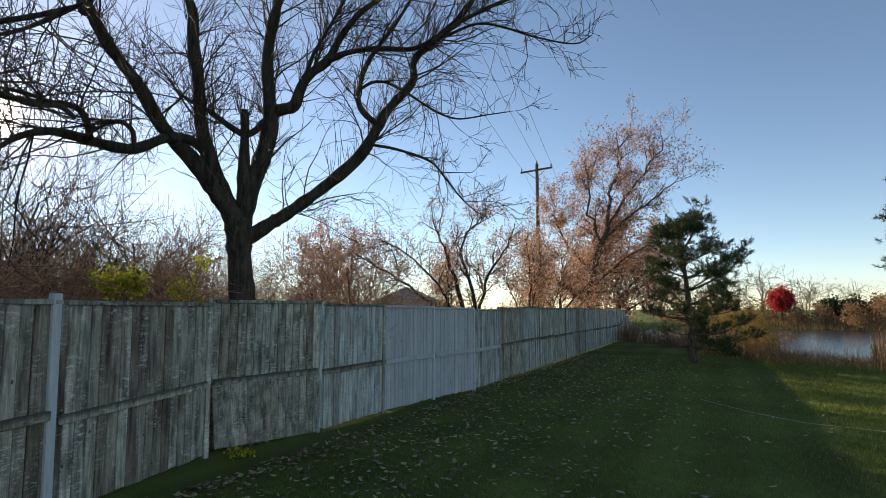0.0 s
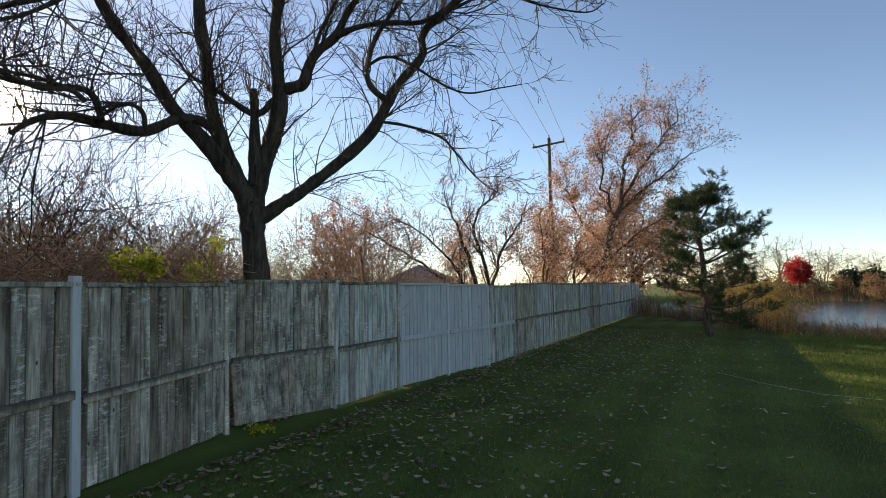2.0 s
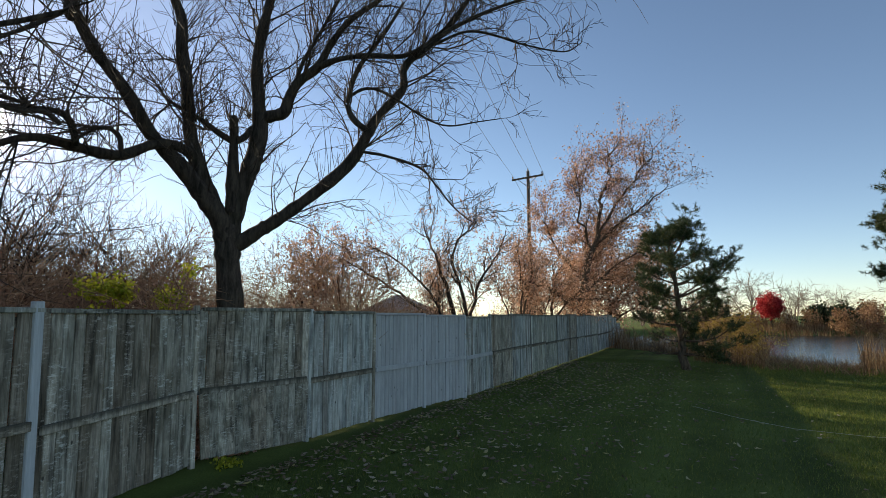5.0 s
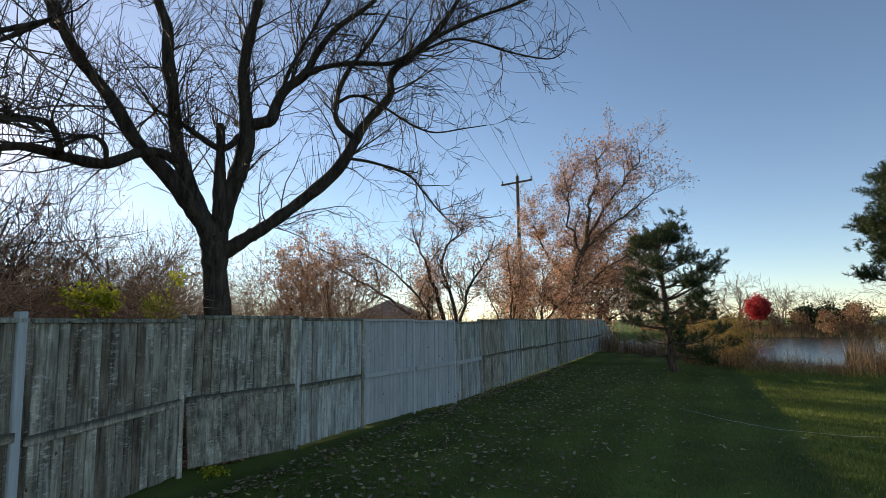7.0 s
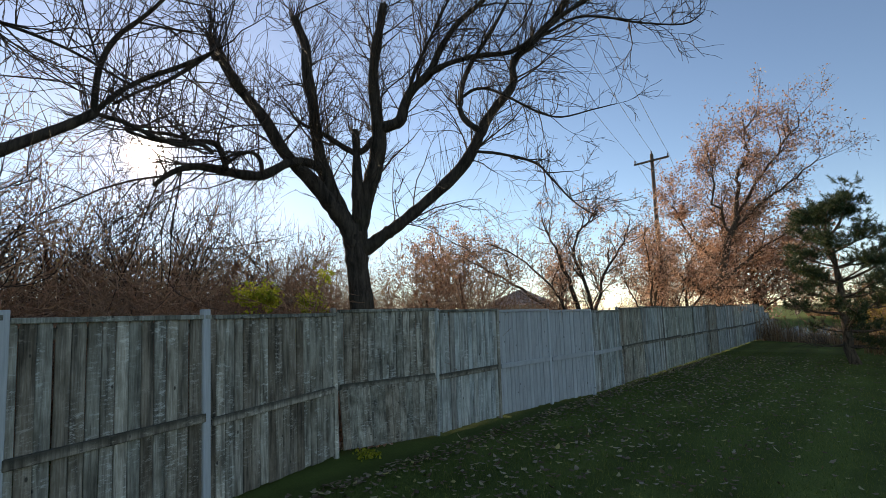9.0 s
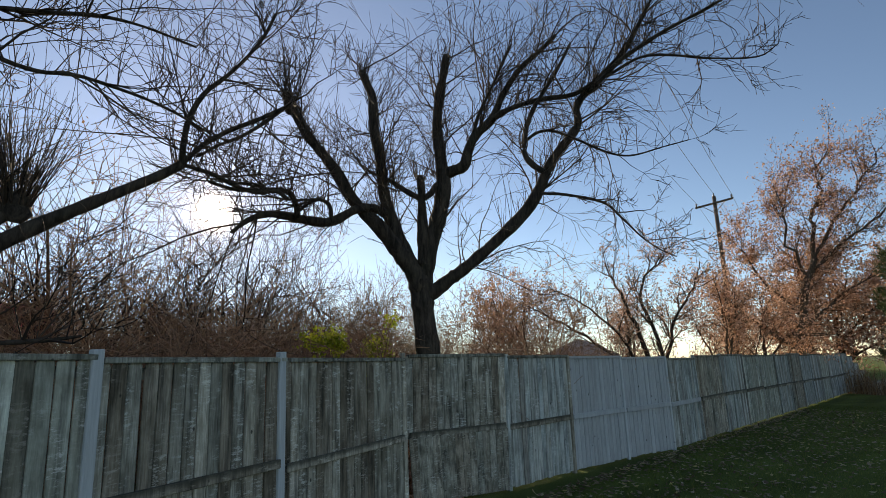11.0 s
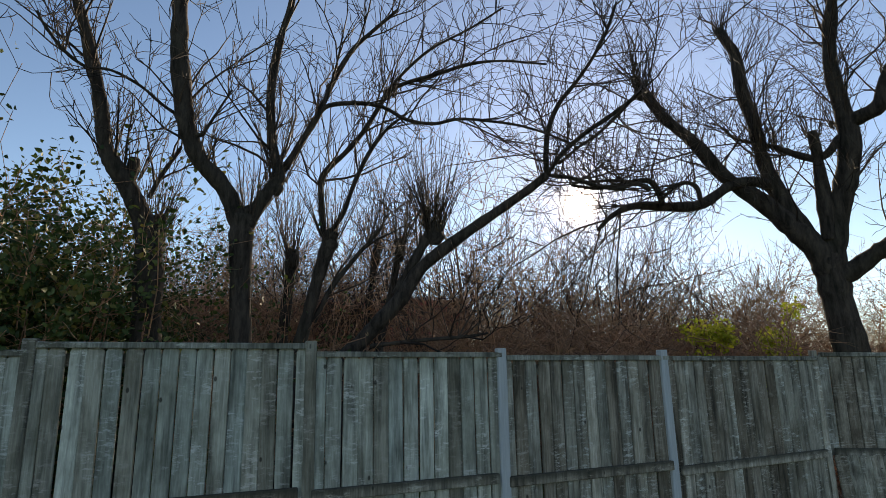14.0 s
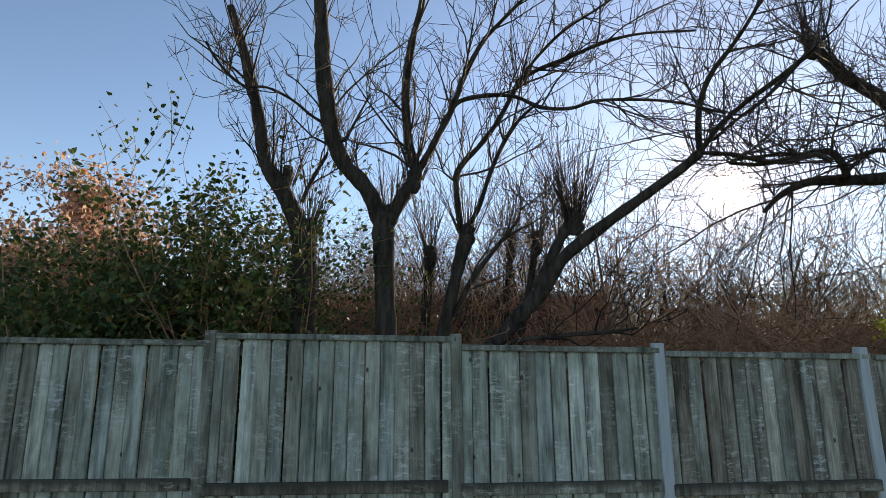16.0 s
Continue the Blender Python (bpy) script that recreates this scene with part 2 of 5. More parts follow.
grass.l.new(grass.co, gmp.inputs[0])
grass.l.new(gmp.outputs[0], gmow.inputs["Vector"])
gcol = grass.mix(1.0, gcol, grass.ramp(gmow.outputs["Fac"], [(0.2, g3(0.88)), (0.8, g3(1.1))]), "MULTIPLY")
grass.color(gcol).bump(grass.noise(90, (1, 1, 1), 3), 0.8, 0.02)
soil = Mat("brown_soil", 0.95, 0.1)
soil.color(soil.ramp(soil.noise(3, (1, 1, 1), 6), [(0.3, (0.05, 0.035, 0.02)), (0.7, (0.14, 0.10, 0.06))])).bump(soil.noise(20), 0.6, 0.03)
water = Mat("pond_water", 0.16, 0.5)
water.color((0.02, 0.03, 0.035)).bump(water.noise(2.2, (1, 3, 1), 3), 0.3, 0.03)


def plain(name, c, rough=0.6, spec=0.4, metal=0.0, vary=0.25, scale=3.0):
    m = Mat(name, rough, spec, metal)
    m.shift()
    m.color(m.ramp(m.noise(scale, (1, 1, 1), 5), [(0.3, tuple(k * (1 - vary) for k in c)), (0.7, tuple(min(1, k * (1 + vary)) for k in c))]))
    return m.m


POLE_WOOD = plain("creosoted_pole", (0.11, 0.085, 0.065), 0.9, 0.2)
CERAMIC = plain("porcelain_insulator", (0.25, 0.2, 0.17), 0.3)
WIRE = plain("aluminium_wire", (0.22, 0.22, 0.22), 0.5, 0.4, 0.6)
ROOF = plain("brown_shingle", (0.36, 0.27, 0.23), 0.9, 0.2, 0, 0.3, 8)
WALL_BEIGE = plain("beige_siding", (0.5, 0.45, 0.38), 0.8)
TRAIN_RED = plain("red_train_paint", (0.50, 0.045, 0.05), 0.45, 0.5, 0, 0.2, 1.5)
TRAIN_YELLOW = plain("yellow_train_paint", (0.55, 0.30, 0.03), 0.5, 0.5, 0, 0.2, 1.5)
TRAIN_BLUE = plain("pale_blue_train_paint", (0.35, 0.42, 0.52), 0.5, 0.5, 0, 0.2, 2)
TRAIN_BLACK = plain("black_underframe", (0.03, 0.03, 0.03), 0.7, 0.3)
GLASS_DARK = plain("dark_cab_glass", (0.02, 0.025, 0.03), 0.08, 0.6, 0, 0.1)
CONCRETE = plain("pale_concrete", (0.5, 0.47, 0.42), 0.9, 0.2)


# ---- building helpers ----
def mesh_ob(name, verts, faces, mat, parent=None, smooth=False):
    """A mesh object from points and faces; faces are rows of one length, or a list of such blocks."""
    blocks = [np.asarray(f, np.int32) for f in (faces if isinstance(faces, list) and isinstance(faces[0], np.ndarray) else [faces])] if not isinstance(faces, list) or isinstance(faces[0], np.ndarray) else None
    me = bpy.data.meshes.new(name)
    if blocks is None:
        me.from_pydata([tuple(v) for v in verts], [], faces)
    else:
        v = np.asarray(verts, np.float32)
        me.vertices.add(len(v))
        me.vertices.foreach_set("co", v.ravel())
        loops = np.concatenate([f.ravel() for f in blocks])
        sizes = np.concatenate([np.full(len(f), f.shape[1], np.int32) for f in blocks])
        me.loops.add(len(loops))
        me.loops.foreach_set("vertex_index", loops)
        me.polygons.add(len(sizes))
        me.polygons.foreach_set("loop_start", np.concatenate([[0], np.cumsum(sizes)[:-1]]).astype(np.int32))
        me.update(calc_edges=True)
    me.materials.append(mat)
    if smooth:
        me.polygons.foreach_set("use_smooth", [True] * len(me.polygons))
    me.update()
    ob = new(name, me)
    if parent is not None:
        ob.parent = parent
    return ob


def part(name, bm, mat, parent, label=""):
    me = bpy.data.meshes.new(name)
    bm.to_mesh(me)
    bm.free()
    me.materials.append(mat)
    ob = new(name, me)
    if parent is not None:
        ob.parent = parent
    return tagged(ob, label)


def box(sx, sy, sz, bevel=0.0, at=(0, 0, 0), bm=None):
    """A box of that size, centred in x and y, standing on z = at[2]."""
    own = bmesh.new()
    bmesh.ops.create_cube(own, size=1.0, matrix=Matrix.Translation(Vector(at) + Vector((0, 0, sz / 2))) @ Matrix.Diagonal((sx, sy, sz, 1)))
    if bevel:
        bmesh.ops.bevel(own, geom=own.edges[:], offset=bevel, segments=1, affect="EDGES")
    if bm is None:
        return own
    tmp = bpy.data.meshes.new("tmp")
    own.to_mesh(tmp)
    own.free()
    bm.from_mesh(tmp)
    bpy.data.meshes.remove(tmp)
    return bm


def empty(name, at, rz=0.0):
    ob = new(name)
    ob.matrix_basis = pose(*at, 0, 0, rz)
    ob.empty_display_size = 0.2
    return ob


class Tubes:
    """Gathers tapered tubes along paths into one mesh."""

    def __init__(self):
        self.sets = {}

    def add(self, pts, rad, sides=5, cap=False):
        self.sets.setdefault((len(pts), sides, cap), []).append((pts, rad))

    def ob(self, name, mat, parent=None, smooth=True):
        verts, blocks, o = [], [], 0
        for (n, sides, cap), rows in self.sets.items():
            p = np.array([[tuple(q) for q in r[0]] for r in rows], float)
            rad = np.array([list(r[1]) for r in rows], float)
            m = len(rows)
            tan = np.gradient(p, axis=1)
            tan /= np.linalg.norm(tan, axis=2)[..., None] + 1e-9
            ref = np.where((np.abs(tan[:, 0, 2]) < 0.9)[:, None], np.array([[0.0, 0, 1]]), np.array([[1.0, 0, 0]]))[:, None, :]
            a = np.cross(tan, np.broadcast_to(ref, tan.shape))
            a /= np.linalg.norm(a, axis=2)[..., None] + 1e-9
            c = np.cross(tan, a)
            ang = np.arange(sides) * 2 * math.pi / sides
            ring = p[:, :, None, :] + rad[:, :, None, None] * (np.cos(ang)[:, None] * a[:, :, None, :] + np.sin(ang)[:, None] * c[:, :, None, :])
            verts.append(ring.reshape(-1, 3))
            start = o + np.arange(m)[:, None, None] * n * sides + np.arange(n - 1)[None, :, None] * sides
            k, k2 = np.arange(sides)[None, None, :], (np.arange(sides)[None, None, :] + 1) % sides
            blocks.append(np.stack([start + k, start + k2, start + sides + k2, start + sides + k], -1).reshape(-1, 4))
            if cap:
                blocks.append(o + (np.arange(m)[:, None] * n + n - 1) * sides + np.arange(sides)[None, :])
            o += m * n * sides
        return mesh_ob(name, np.concatenate(verts), blocks, mat, parent, smooth)


class Leaves:
    """Gathers small pointed leaves into one mesh."""

    def __init__(self, seed):
        self.rows, self.r = [], np.random.RandomState(seed)

    def add(self, p, size, aspect=0.5, flat=False):
        self.rows.append((p[0], p[1], p[2], size, aspect, flat))

    def ob(self, name, mat, parent=None):
        q = np.array(self.rows, float)
        n, flat = len(q), q[:, 5:6]
        d = self.r.normal(size=(n, 3)) * np.concatenate([np.ones((n, 2)), 1 - 0.8 * flat], 1)
        d /= np.linalg.norm(d, axis=1)[:, None]
        s = self.r.normal(size=(n, 3)) * (1 - 0.85 * flat) + flat * np.array([[0, 0, 1.0]])
        s = np.cross(d, s)
        s /= np.linalg.norm(s, axis=1)[:, None] + 1e-9
        up = np.cross(d, s)
        p, size, asp = q[:, :3], q[:, 3:4], q[:, 4:5]
        w, bow = s * size * asp * 0.5, up * size * 0.12
        v = np.stack([p, p + d * size * 0.3 + w * 0.95 + bow * 0.7, p + d * size * 0.66 + w * 0.72 + bow, p + d * size, p + d * size * 0.66 - w * 0.72 + bow, p + d * size * 0.3 - w * 0.95 + bow * 0.7], 1).reshape(-1, 3)
        o = np.arange(n)[:, None] * 6
        return mesh_ob(name, v, [np.concatenate([o + np.array([[0, 1, 2, 3]]), o + np.array([[0, 3, 4, 5]])])], mat, parent)



def unit(v):
    return v / (math.sqrt(v[0] * v[0] + v[1] * v[1] + v[2] * v[2]) + 1e-9)


def cross(a, c):
    return np.array((a[1] * c[2] - a[2] * c[1], a[2] * c[0] - a[0] * c[2], a[0] * c[1] - a[1] * c[0]))


def smooth_path(pts, steps):
    """A Catmull-Rom line through rows of x, y, z, radius."""
    p = np.asarray(pts, float)
    q = np.vstack([2 * p[0] - p[1], p, 2 * p[-1] - p[-2]])
    out = []
    for i in range(1, len(q) - 2):
        for s in range(steps):
            t = s / steps
            out.append(0.5 * (2 * q[i] + (q[i + 1] - q[i - 1]) * t + (2 * q[i - 1] - 5 * q[i] + 4 * q[i + 1] - q[i + 2]) * t * t + (3 * q[i] - q[i - 1] - 3 * q[i + 1] + q[i + 2]) * t ** 3))
    out.append(p[-1])
    out = np.array(out)
    out[:, 3] = np.maximum(out[:, 3], 0.003)
    return out


def grow(tubes, rng, start, way, length, radius, level, lift=0.15, wander=0.25, kids=(4, 4), spread=0.7, leaves=None, leaf=(0.0, 0.05), sides=4, shrink=0.55, thin=0.0028, tip=3):
    """One branch that winds on its way, with side branches down to level 0."""
    steps = 5 if level > 0 else tip
    p, d = np.array(start, float), unit(np.array(way, float))
    pts = [p]
    bends = rng.normal(size=(steps, 3)) * wander * 0.5
    bends[:, 2] += lift * 0.4
    for k in range(steps):
        d = unit(d + bends[k])
        p = p + d * (length / steps)
        pts.append(p)
    rad = [max(thin, radius * (1 - 0.7 * k / steps)) for k in range(steps + 1)]
    if level == 0:
        rad[-1] = thin * 0.6
    tubes.add(pts, rad, sides if level > 0 else 3)
    if leaves is not None and level <= 1:
        for q in pts[1:]:
            for _ in range(int(leaf[0] + rng.rand())):
                leaves.add(q + rng.normal(size=3) * leaf[1] * 1.3, leaf[1] * (0.6 + 0.8 * rng.rand()), 0.65)
    if level == 0:
        return
    for _ in range(kids[min(level, len(kids)) - 1] + rng.randint(-1, 2)):
        k = rng.uniform(0.6, steps - 0.05)
        i = int(k)
        seg = pts[i + 1] - pts[i]
        q = pts[i] + seg * (k - i)
        seg = unit(seg)
        side = unit(cross(seg, rng.normal(size=3)))
        grow(tubes, rng, q, seg * (1 - spread * 0.5) + side * spread, length * shrink * rng.uniform(0.7, 1.25), rad[i] * 0.6, level - 1, lift, wander * 1.1, kids, spread, leaves, leaf, sides, shrink, thin, tip)


def limbs_tree(name, at, limbs, seed, label, category, twigs=22, droop=0.0, shoots=(), skip=(), reach=1.1, stout=1.0, slim=0.9, upright=0.5):
    """A tree from its main limbs, with side branches, fine twigs, upright water shoots and burls."""
    rng = np.random.RandomState(seed)
    base = empty(name, at)
    tagged(base, label, category)
    fine = Tubes()
    for key, rows in limbs.items():
        t = Tubes()
        rows = [(x, y, z, r * slim) for x, y, z, r in rows]
        if key == "trunk":
            x, y, z, r = rows[0]
            rows = [(x * 0.5, y * 0.5, -0.08, r * 1.5), (x, y, 0.35, r * 1.12)] + rows
        path = smooth_path(rows, 4)
        n = len(path)
        path[:, 3] *= 1 + 0.06 * rng.normal(size=n)
        t.add(path[:, :3], path[:, 3], 9 if path[0, 3] > 0.05 else 6, True)
        t.ob("trunk" if key == "trunk" else "limb", BARK, base)
        if key == "trunk" or key in skip:
            continue
        length = np.linalg.norm(np.diff(path[:, :3], axis=0), axis=1).sum()
        light = 0.55 if key in ("droop", "loop_right", "far_right_low", "cross_left", "loop") else 1.0
        for k in range(int(twigs * 0.2 * length * light) + 2):
            i = rng.randint(max(1, int(n * 0.2)), n)
            along = unit(path[min(i + 1, n - 1), :3] - path[i - 1, :3])
            side = unit(cross(along, rng.normal(size=3)))
            tip = i / n
            way = unit(along * rng.uniform(0.3, 1.2) + side * 0.75 + np.array([0, 0, 0.2 - droop * tip]))
            ln = reach * rng.uniform(0.55, 1.55) * (0.7 + 0.5 * tip) * light
            r = min(path[i, 3] * 0.55, rng.uniform(0.007, 0.013) * stout)
            grow(fine, rng, path[i, :3], way, ln, r, 2, 0.14 - droop * 0.6, 0.36, (3, 4), 0.6, shrink=0.5, thin=0.0028 * stout)
        for k in range(int(twigs * upright * length * light)):
            i = rng.randint(max(1, int(n * 0.3)), n)
            side = rng.normal(size=3)
            way = np.array([side[0] * 0.35, side[1] * 0.35, 1.0 - 1.5 * droop * rng.rand()])
            grow(fine, rng, path[i, :3], way, reach * rng.uniform(0.2, 0.85) * light, min(path[i, 3] * 0.4, 0.0048 * stout), 1 if rng.rand() < 0.45 else 0, 0.12 - droop * 0.5, 0.16, (2,), 0.5, thin=0.0027 * stout)
    for (x, y, z, count, tall) in shoots:
        if count > 24:
            knob = Tubes()
            g = 0.07 + 0.0006 * count
            knob.add([(x, y, z - 0.16), (x + 0.02, y, z - 0.08), (x - 0.02, y + 0.01, z + 0.01), (x + 0.01, y, z + 0.08), (x, y, z + 0.13)], [g * 0.5, g * 1.05, g * 0.85, g, g * 0.4], 9, True)
            knob.ob("burl", BARK, base)
        for _ in range(count):
            a = rng.uniform(0, 6.283)
            s = rng.uniform(0.02, 0.12)
            way = np.array([math.cos(a) * rng.uniform(0.1, 0.6), math.sin(a) * rng.uniform(0.1, 0.6), 1.0])
            grow(fine, rng, (x + s * math.cos(a), y + s * math.sin(a), z), way, tall * rng.uniform(0.4, 1.15), 0.0065, 1 if rng.rand() < 0.6 else 0, 0.15, 0.12, (2,), 0.4)
    fine.ob("crown", TWIG, base)
    return base


# ---- ground and pond ----
F0, FD = np.array([0.73, 11.44]), np.array([0.446, 0.895])


def off_fence(x, y):
    """Distance from the far fence line, to its lawn side."""
    return (x - F0[0]) * FD[1] - (y - F0[1]) * FD[0]


def gz(x, y):
    d = off_fence(x, y)
    lawn = -0.022 * max(0.0, d - 2.0)
    # a wide hollow that holds the pond
    e = math.hypot((x - 40) / 30.0, (y - 43) / 31.0)
    dip = max(0.0, min(1.0, (1.12 - e) / 0.24))
    dip = dip * dip * (3 - 2 * dip)
    z = max(lawn, -0.35) * (1 - dip) + dip * -1.7
    return z + 0.025 * noise.noise((x * 0.3, y * 0.3, 0))


def sheet(name, xs, ys, mat, zf):
    v = [(x, y, zf(x, y)) for y in ys for x in xs]
    n = len(xs)
    f = [(j * n + i, j * n + i + 1, j * n + n + i + 1, j * n + n + i) for j in range(len(ys) - 1) for i in range(n - 1)]
    return mesh_ob(name, v, f, mat, None, True)


def spaced(lo, hi, fine_lo, fine_hi, step):
    mid = list(np.arange(fine_lo, fine_hi, step))
    out = list(fine_lo - np.geomspace(1, fine_lo - lo + 1, 16)[::-1] + 1)[:-1]
    return out + mid + list(fine_hi + np.geomspace(1, hi - fine_hi + 1, 16) - 1)


ground = sheet("ground", spaced(-2500, 2500, -20, 80, 0.8), spaced(-2500, 2500, -15, 90, 0.8), grass.m, gz)
tagged(ground, "mown green lawn with faint mowing stripes, sloping to a pond", "lawn", kind="structure")
pond = sheet("water", np.linspace(8, 75, 8), np.linspace(12, 76, 8), water.m, lambda x, y: -1.0)
tagged(pond, "still grey-blue pond reflecting the sky", "pond", kind="structure")

# ---- the fence ----
POSTS = [(-6.1, -5.3), (-5.6, -3.6), (-5.05, -1.95), (-4.515, -0.26), (-3.92, 1.41), (-3.55, 2.88), (-3.115, 4.48), (-2.655, 6.32), (-1.67, 7.6), (-0.92, 8.95), (-0.11, 10.32), (0.73, 11.44)]
while len(POSTS) < 36:
    POSTS.append((POSTS[-1][0] + FD[0] * 1.62, POSTS[-1][1] + FD[1] * 1.62))
TOPS = {2: 1.80, 3: 1.85, 4: 1.79, 5: 1.775, 6: 1.775, 7: 1.81, 8: 1.78, 9: 1.76, 10: 1.735, 11: 1.70}
LOOKS = {5: "dark", 6: "dark", 7: "dark", 8: "mix", 9: "pale", 10: "pale", 11: "mix", 12: "dark", 13: "mix", 14: "grey", 15: "grey", 17: "dark"}
MATS = {"grey": WOOD_GREY, "dark": WOOD_DARK, "pale": WOOD_PALE, "mix": WOOD_MIX}


BW, BH = 0.11, 1.72


def board_mesh(name, mat):
    """A dog-eared fence board, 110 mm wide, 1.72 m high and 18 mm thick, with worn edges."""
    bm = bmesh.new()
    out = [(-0.5, 0), (0.5, 0), (0.5, 0.978), (0.3, 1.0), (-0.3, 1.0), (-0.5, 0.978)]
    inn = [(-0.45, 0.002), (0.45, 0.002), (0.45, 0.976), (0.27, 0.997), (-0.27, 0.997), (-0.45, 0.976)]
    back = [bm.verts.new((x * BW, 0.009, z * BH)) for x, z in out]
    mid = [bm.verts.new((x * BW, -0.003, z * BH)) for x, z in out]
    front = [bm.verts.new((x * BW, -0.009, z * BH)) for x, z in inn]
    bm.faces.new(back[::-1])
    bm.faces.new(front)
    for i in range(6):
        k = (i + 1) % 6
        bm.faces.new((back[i], back[k], mid[k], mid[i]))
        bm.faces.new((mid[i], mid[k], front[k], front[i]))
    bmesh.ops.recalc_face_normals(bm, faces=bm.faces[:])
    me = bpy.data.meshes.new(name)
    bm.to_mesh(me)
    bm.free()
    me.materials.append(mat)
    return me


BOARDS = {k: board_mesh("board", m) for k, m in MATS.items()}
frng = random.Random(11)


def fence_panel(i):
    """One fence bay: boards, top cap, middle rail and the post at its start; local x runs along the fence."""
    (x0, y0), (x1, y1) = POSTS[i], POSTS[i + 1]
    span, turn = math.hypot(x1 - x0, y1 - y0), math.degrees(math.atan2(y1 - y0, x1 - x0))
    kind = LOOKS.get(i, frng.choice(["grey", "grey", "mix", "mix", "dark"]) if i > 13 else "grey")
    top = TOPS.get(i, 1.76 + frng.uniform(-0.03, 0.03))
    z0 = gz(x0, y0)
    panel = empty("fence_panel", (x0, y0, z0), turn)
    tagged(panel, {"grey": "weathered grey wooden fence panel of vertical boards", "dark": "dark stained wooden fence panel of vertical boards",
                   "pale": "pale bluish-grey bleached wooden fence panel", "mix": "silvery streaked wooden fence panel of vertical boards"}[kind], "fence panel", "panels of the long fence")
    broken = i == 7
    if broken:
        panel["label"] = "weathered fence panel whose lower boards hang loose and tilted"
    n = max(12, round(span / 0.113))
    w = span / n
    x = 0.0
    for k in range(n):
        bw = w * frng.uniform(0.915, 0.965)
        ob = new("board", BOARDS[kind])
        ob.parent = panel
        h = top - 0.018 - frng.uniform(0.0, 0.008)
        lo = 0.02 + frng.uniform(0, 0.02)
        if broken:
            lo = 0.80
        ob.matrix_basis = pose(x + w / 2 + (0.035 if i < 6 else 0.0), 0.045 + frng.uniform(-0.004, 0.004), lo, 0, frng.uniform(-0.35, 0.35) - (1.2 if i < 7 else 0.0), 0) @ Matrix.Diagonal((bw / BW, 1, (h - lo) / BH, 1))
        x += w
    if broken:
        # the lower boards have slipped off their rail at one end and lean, most at the loose end
        for k in range(n):
            ob = new("board", BOARDS[kind])
            ob.parent = panel
            loose = (1 - k / n) ** 1.3
            ob.matrix_basis = pose((k + 0.5) * w + 0.015 * loose, 0.02 - 0.03 * loose + 0.003 * (k % 2), 0.80, 3.5 * loose, -6.8 * loose, 0) @ pose(0, 0, -0.78 + 0.05 * loose) @ Matrix.Diagonal((w * 0.96 / BW, 1, (0.80 - 0.05 * loose) / BH, 1))
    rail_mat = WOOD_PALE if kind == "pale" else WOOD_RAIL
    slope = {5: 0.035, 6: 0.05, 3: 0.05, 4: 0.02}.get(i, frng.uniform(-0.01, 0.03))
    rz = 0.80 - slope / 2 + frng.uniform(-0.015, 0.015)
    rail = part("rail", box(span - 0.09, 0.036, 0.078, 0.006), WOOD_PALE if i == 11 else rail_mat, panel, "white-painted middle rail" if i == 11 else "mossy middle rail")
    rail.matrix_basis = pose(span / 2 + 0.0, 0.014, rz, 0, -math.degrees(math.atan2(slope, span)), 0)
    cap = part("cap", box(span - 0.04, 0.075, 0.042, 0.005), WOOD_PALE if kind == "pale" else WOOD_CAP, panel, "thin top cap strip")
    cap.matrix_basis = pose(span / 2 + 0.02, 0.045, top - 0.042)
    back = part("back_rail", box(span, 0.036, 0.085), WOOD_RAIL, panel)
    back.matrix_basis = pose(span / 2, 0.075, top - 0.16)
    fresh = i in (5, 6)
    tall = top + (0.055 if fresh else 0.075 if i == 4 else 0.02)
    lean = {8: 1.5, 12: -4.0, 13: -3.0}.get(i, frng.uniform(-2.2, -1.0) if i < 8 else frng.uniform(-1.2, 0.6))
    post = part("post", box(0.08 if i < 7 else 0.056, 0.062, tall + 0.1, 0.006), WOOD_POST if fresh or i in (10, 11) else (WOOD_DARK if i in (7, 9) else WOOD_GREY if i < 7 else WOOD_MIX), panel, "newer pale post" if fresh else "weathered square post")
    post.matrix_basis = pose(-math.sin(radians(lean)) * tall if i < 6 else 0, 0.04, -0.1, 0, lean, 0)
    return panel


for i in range(len(POSTS) - 1):
    fence_panel(i)

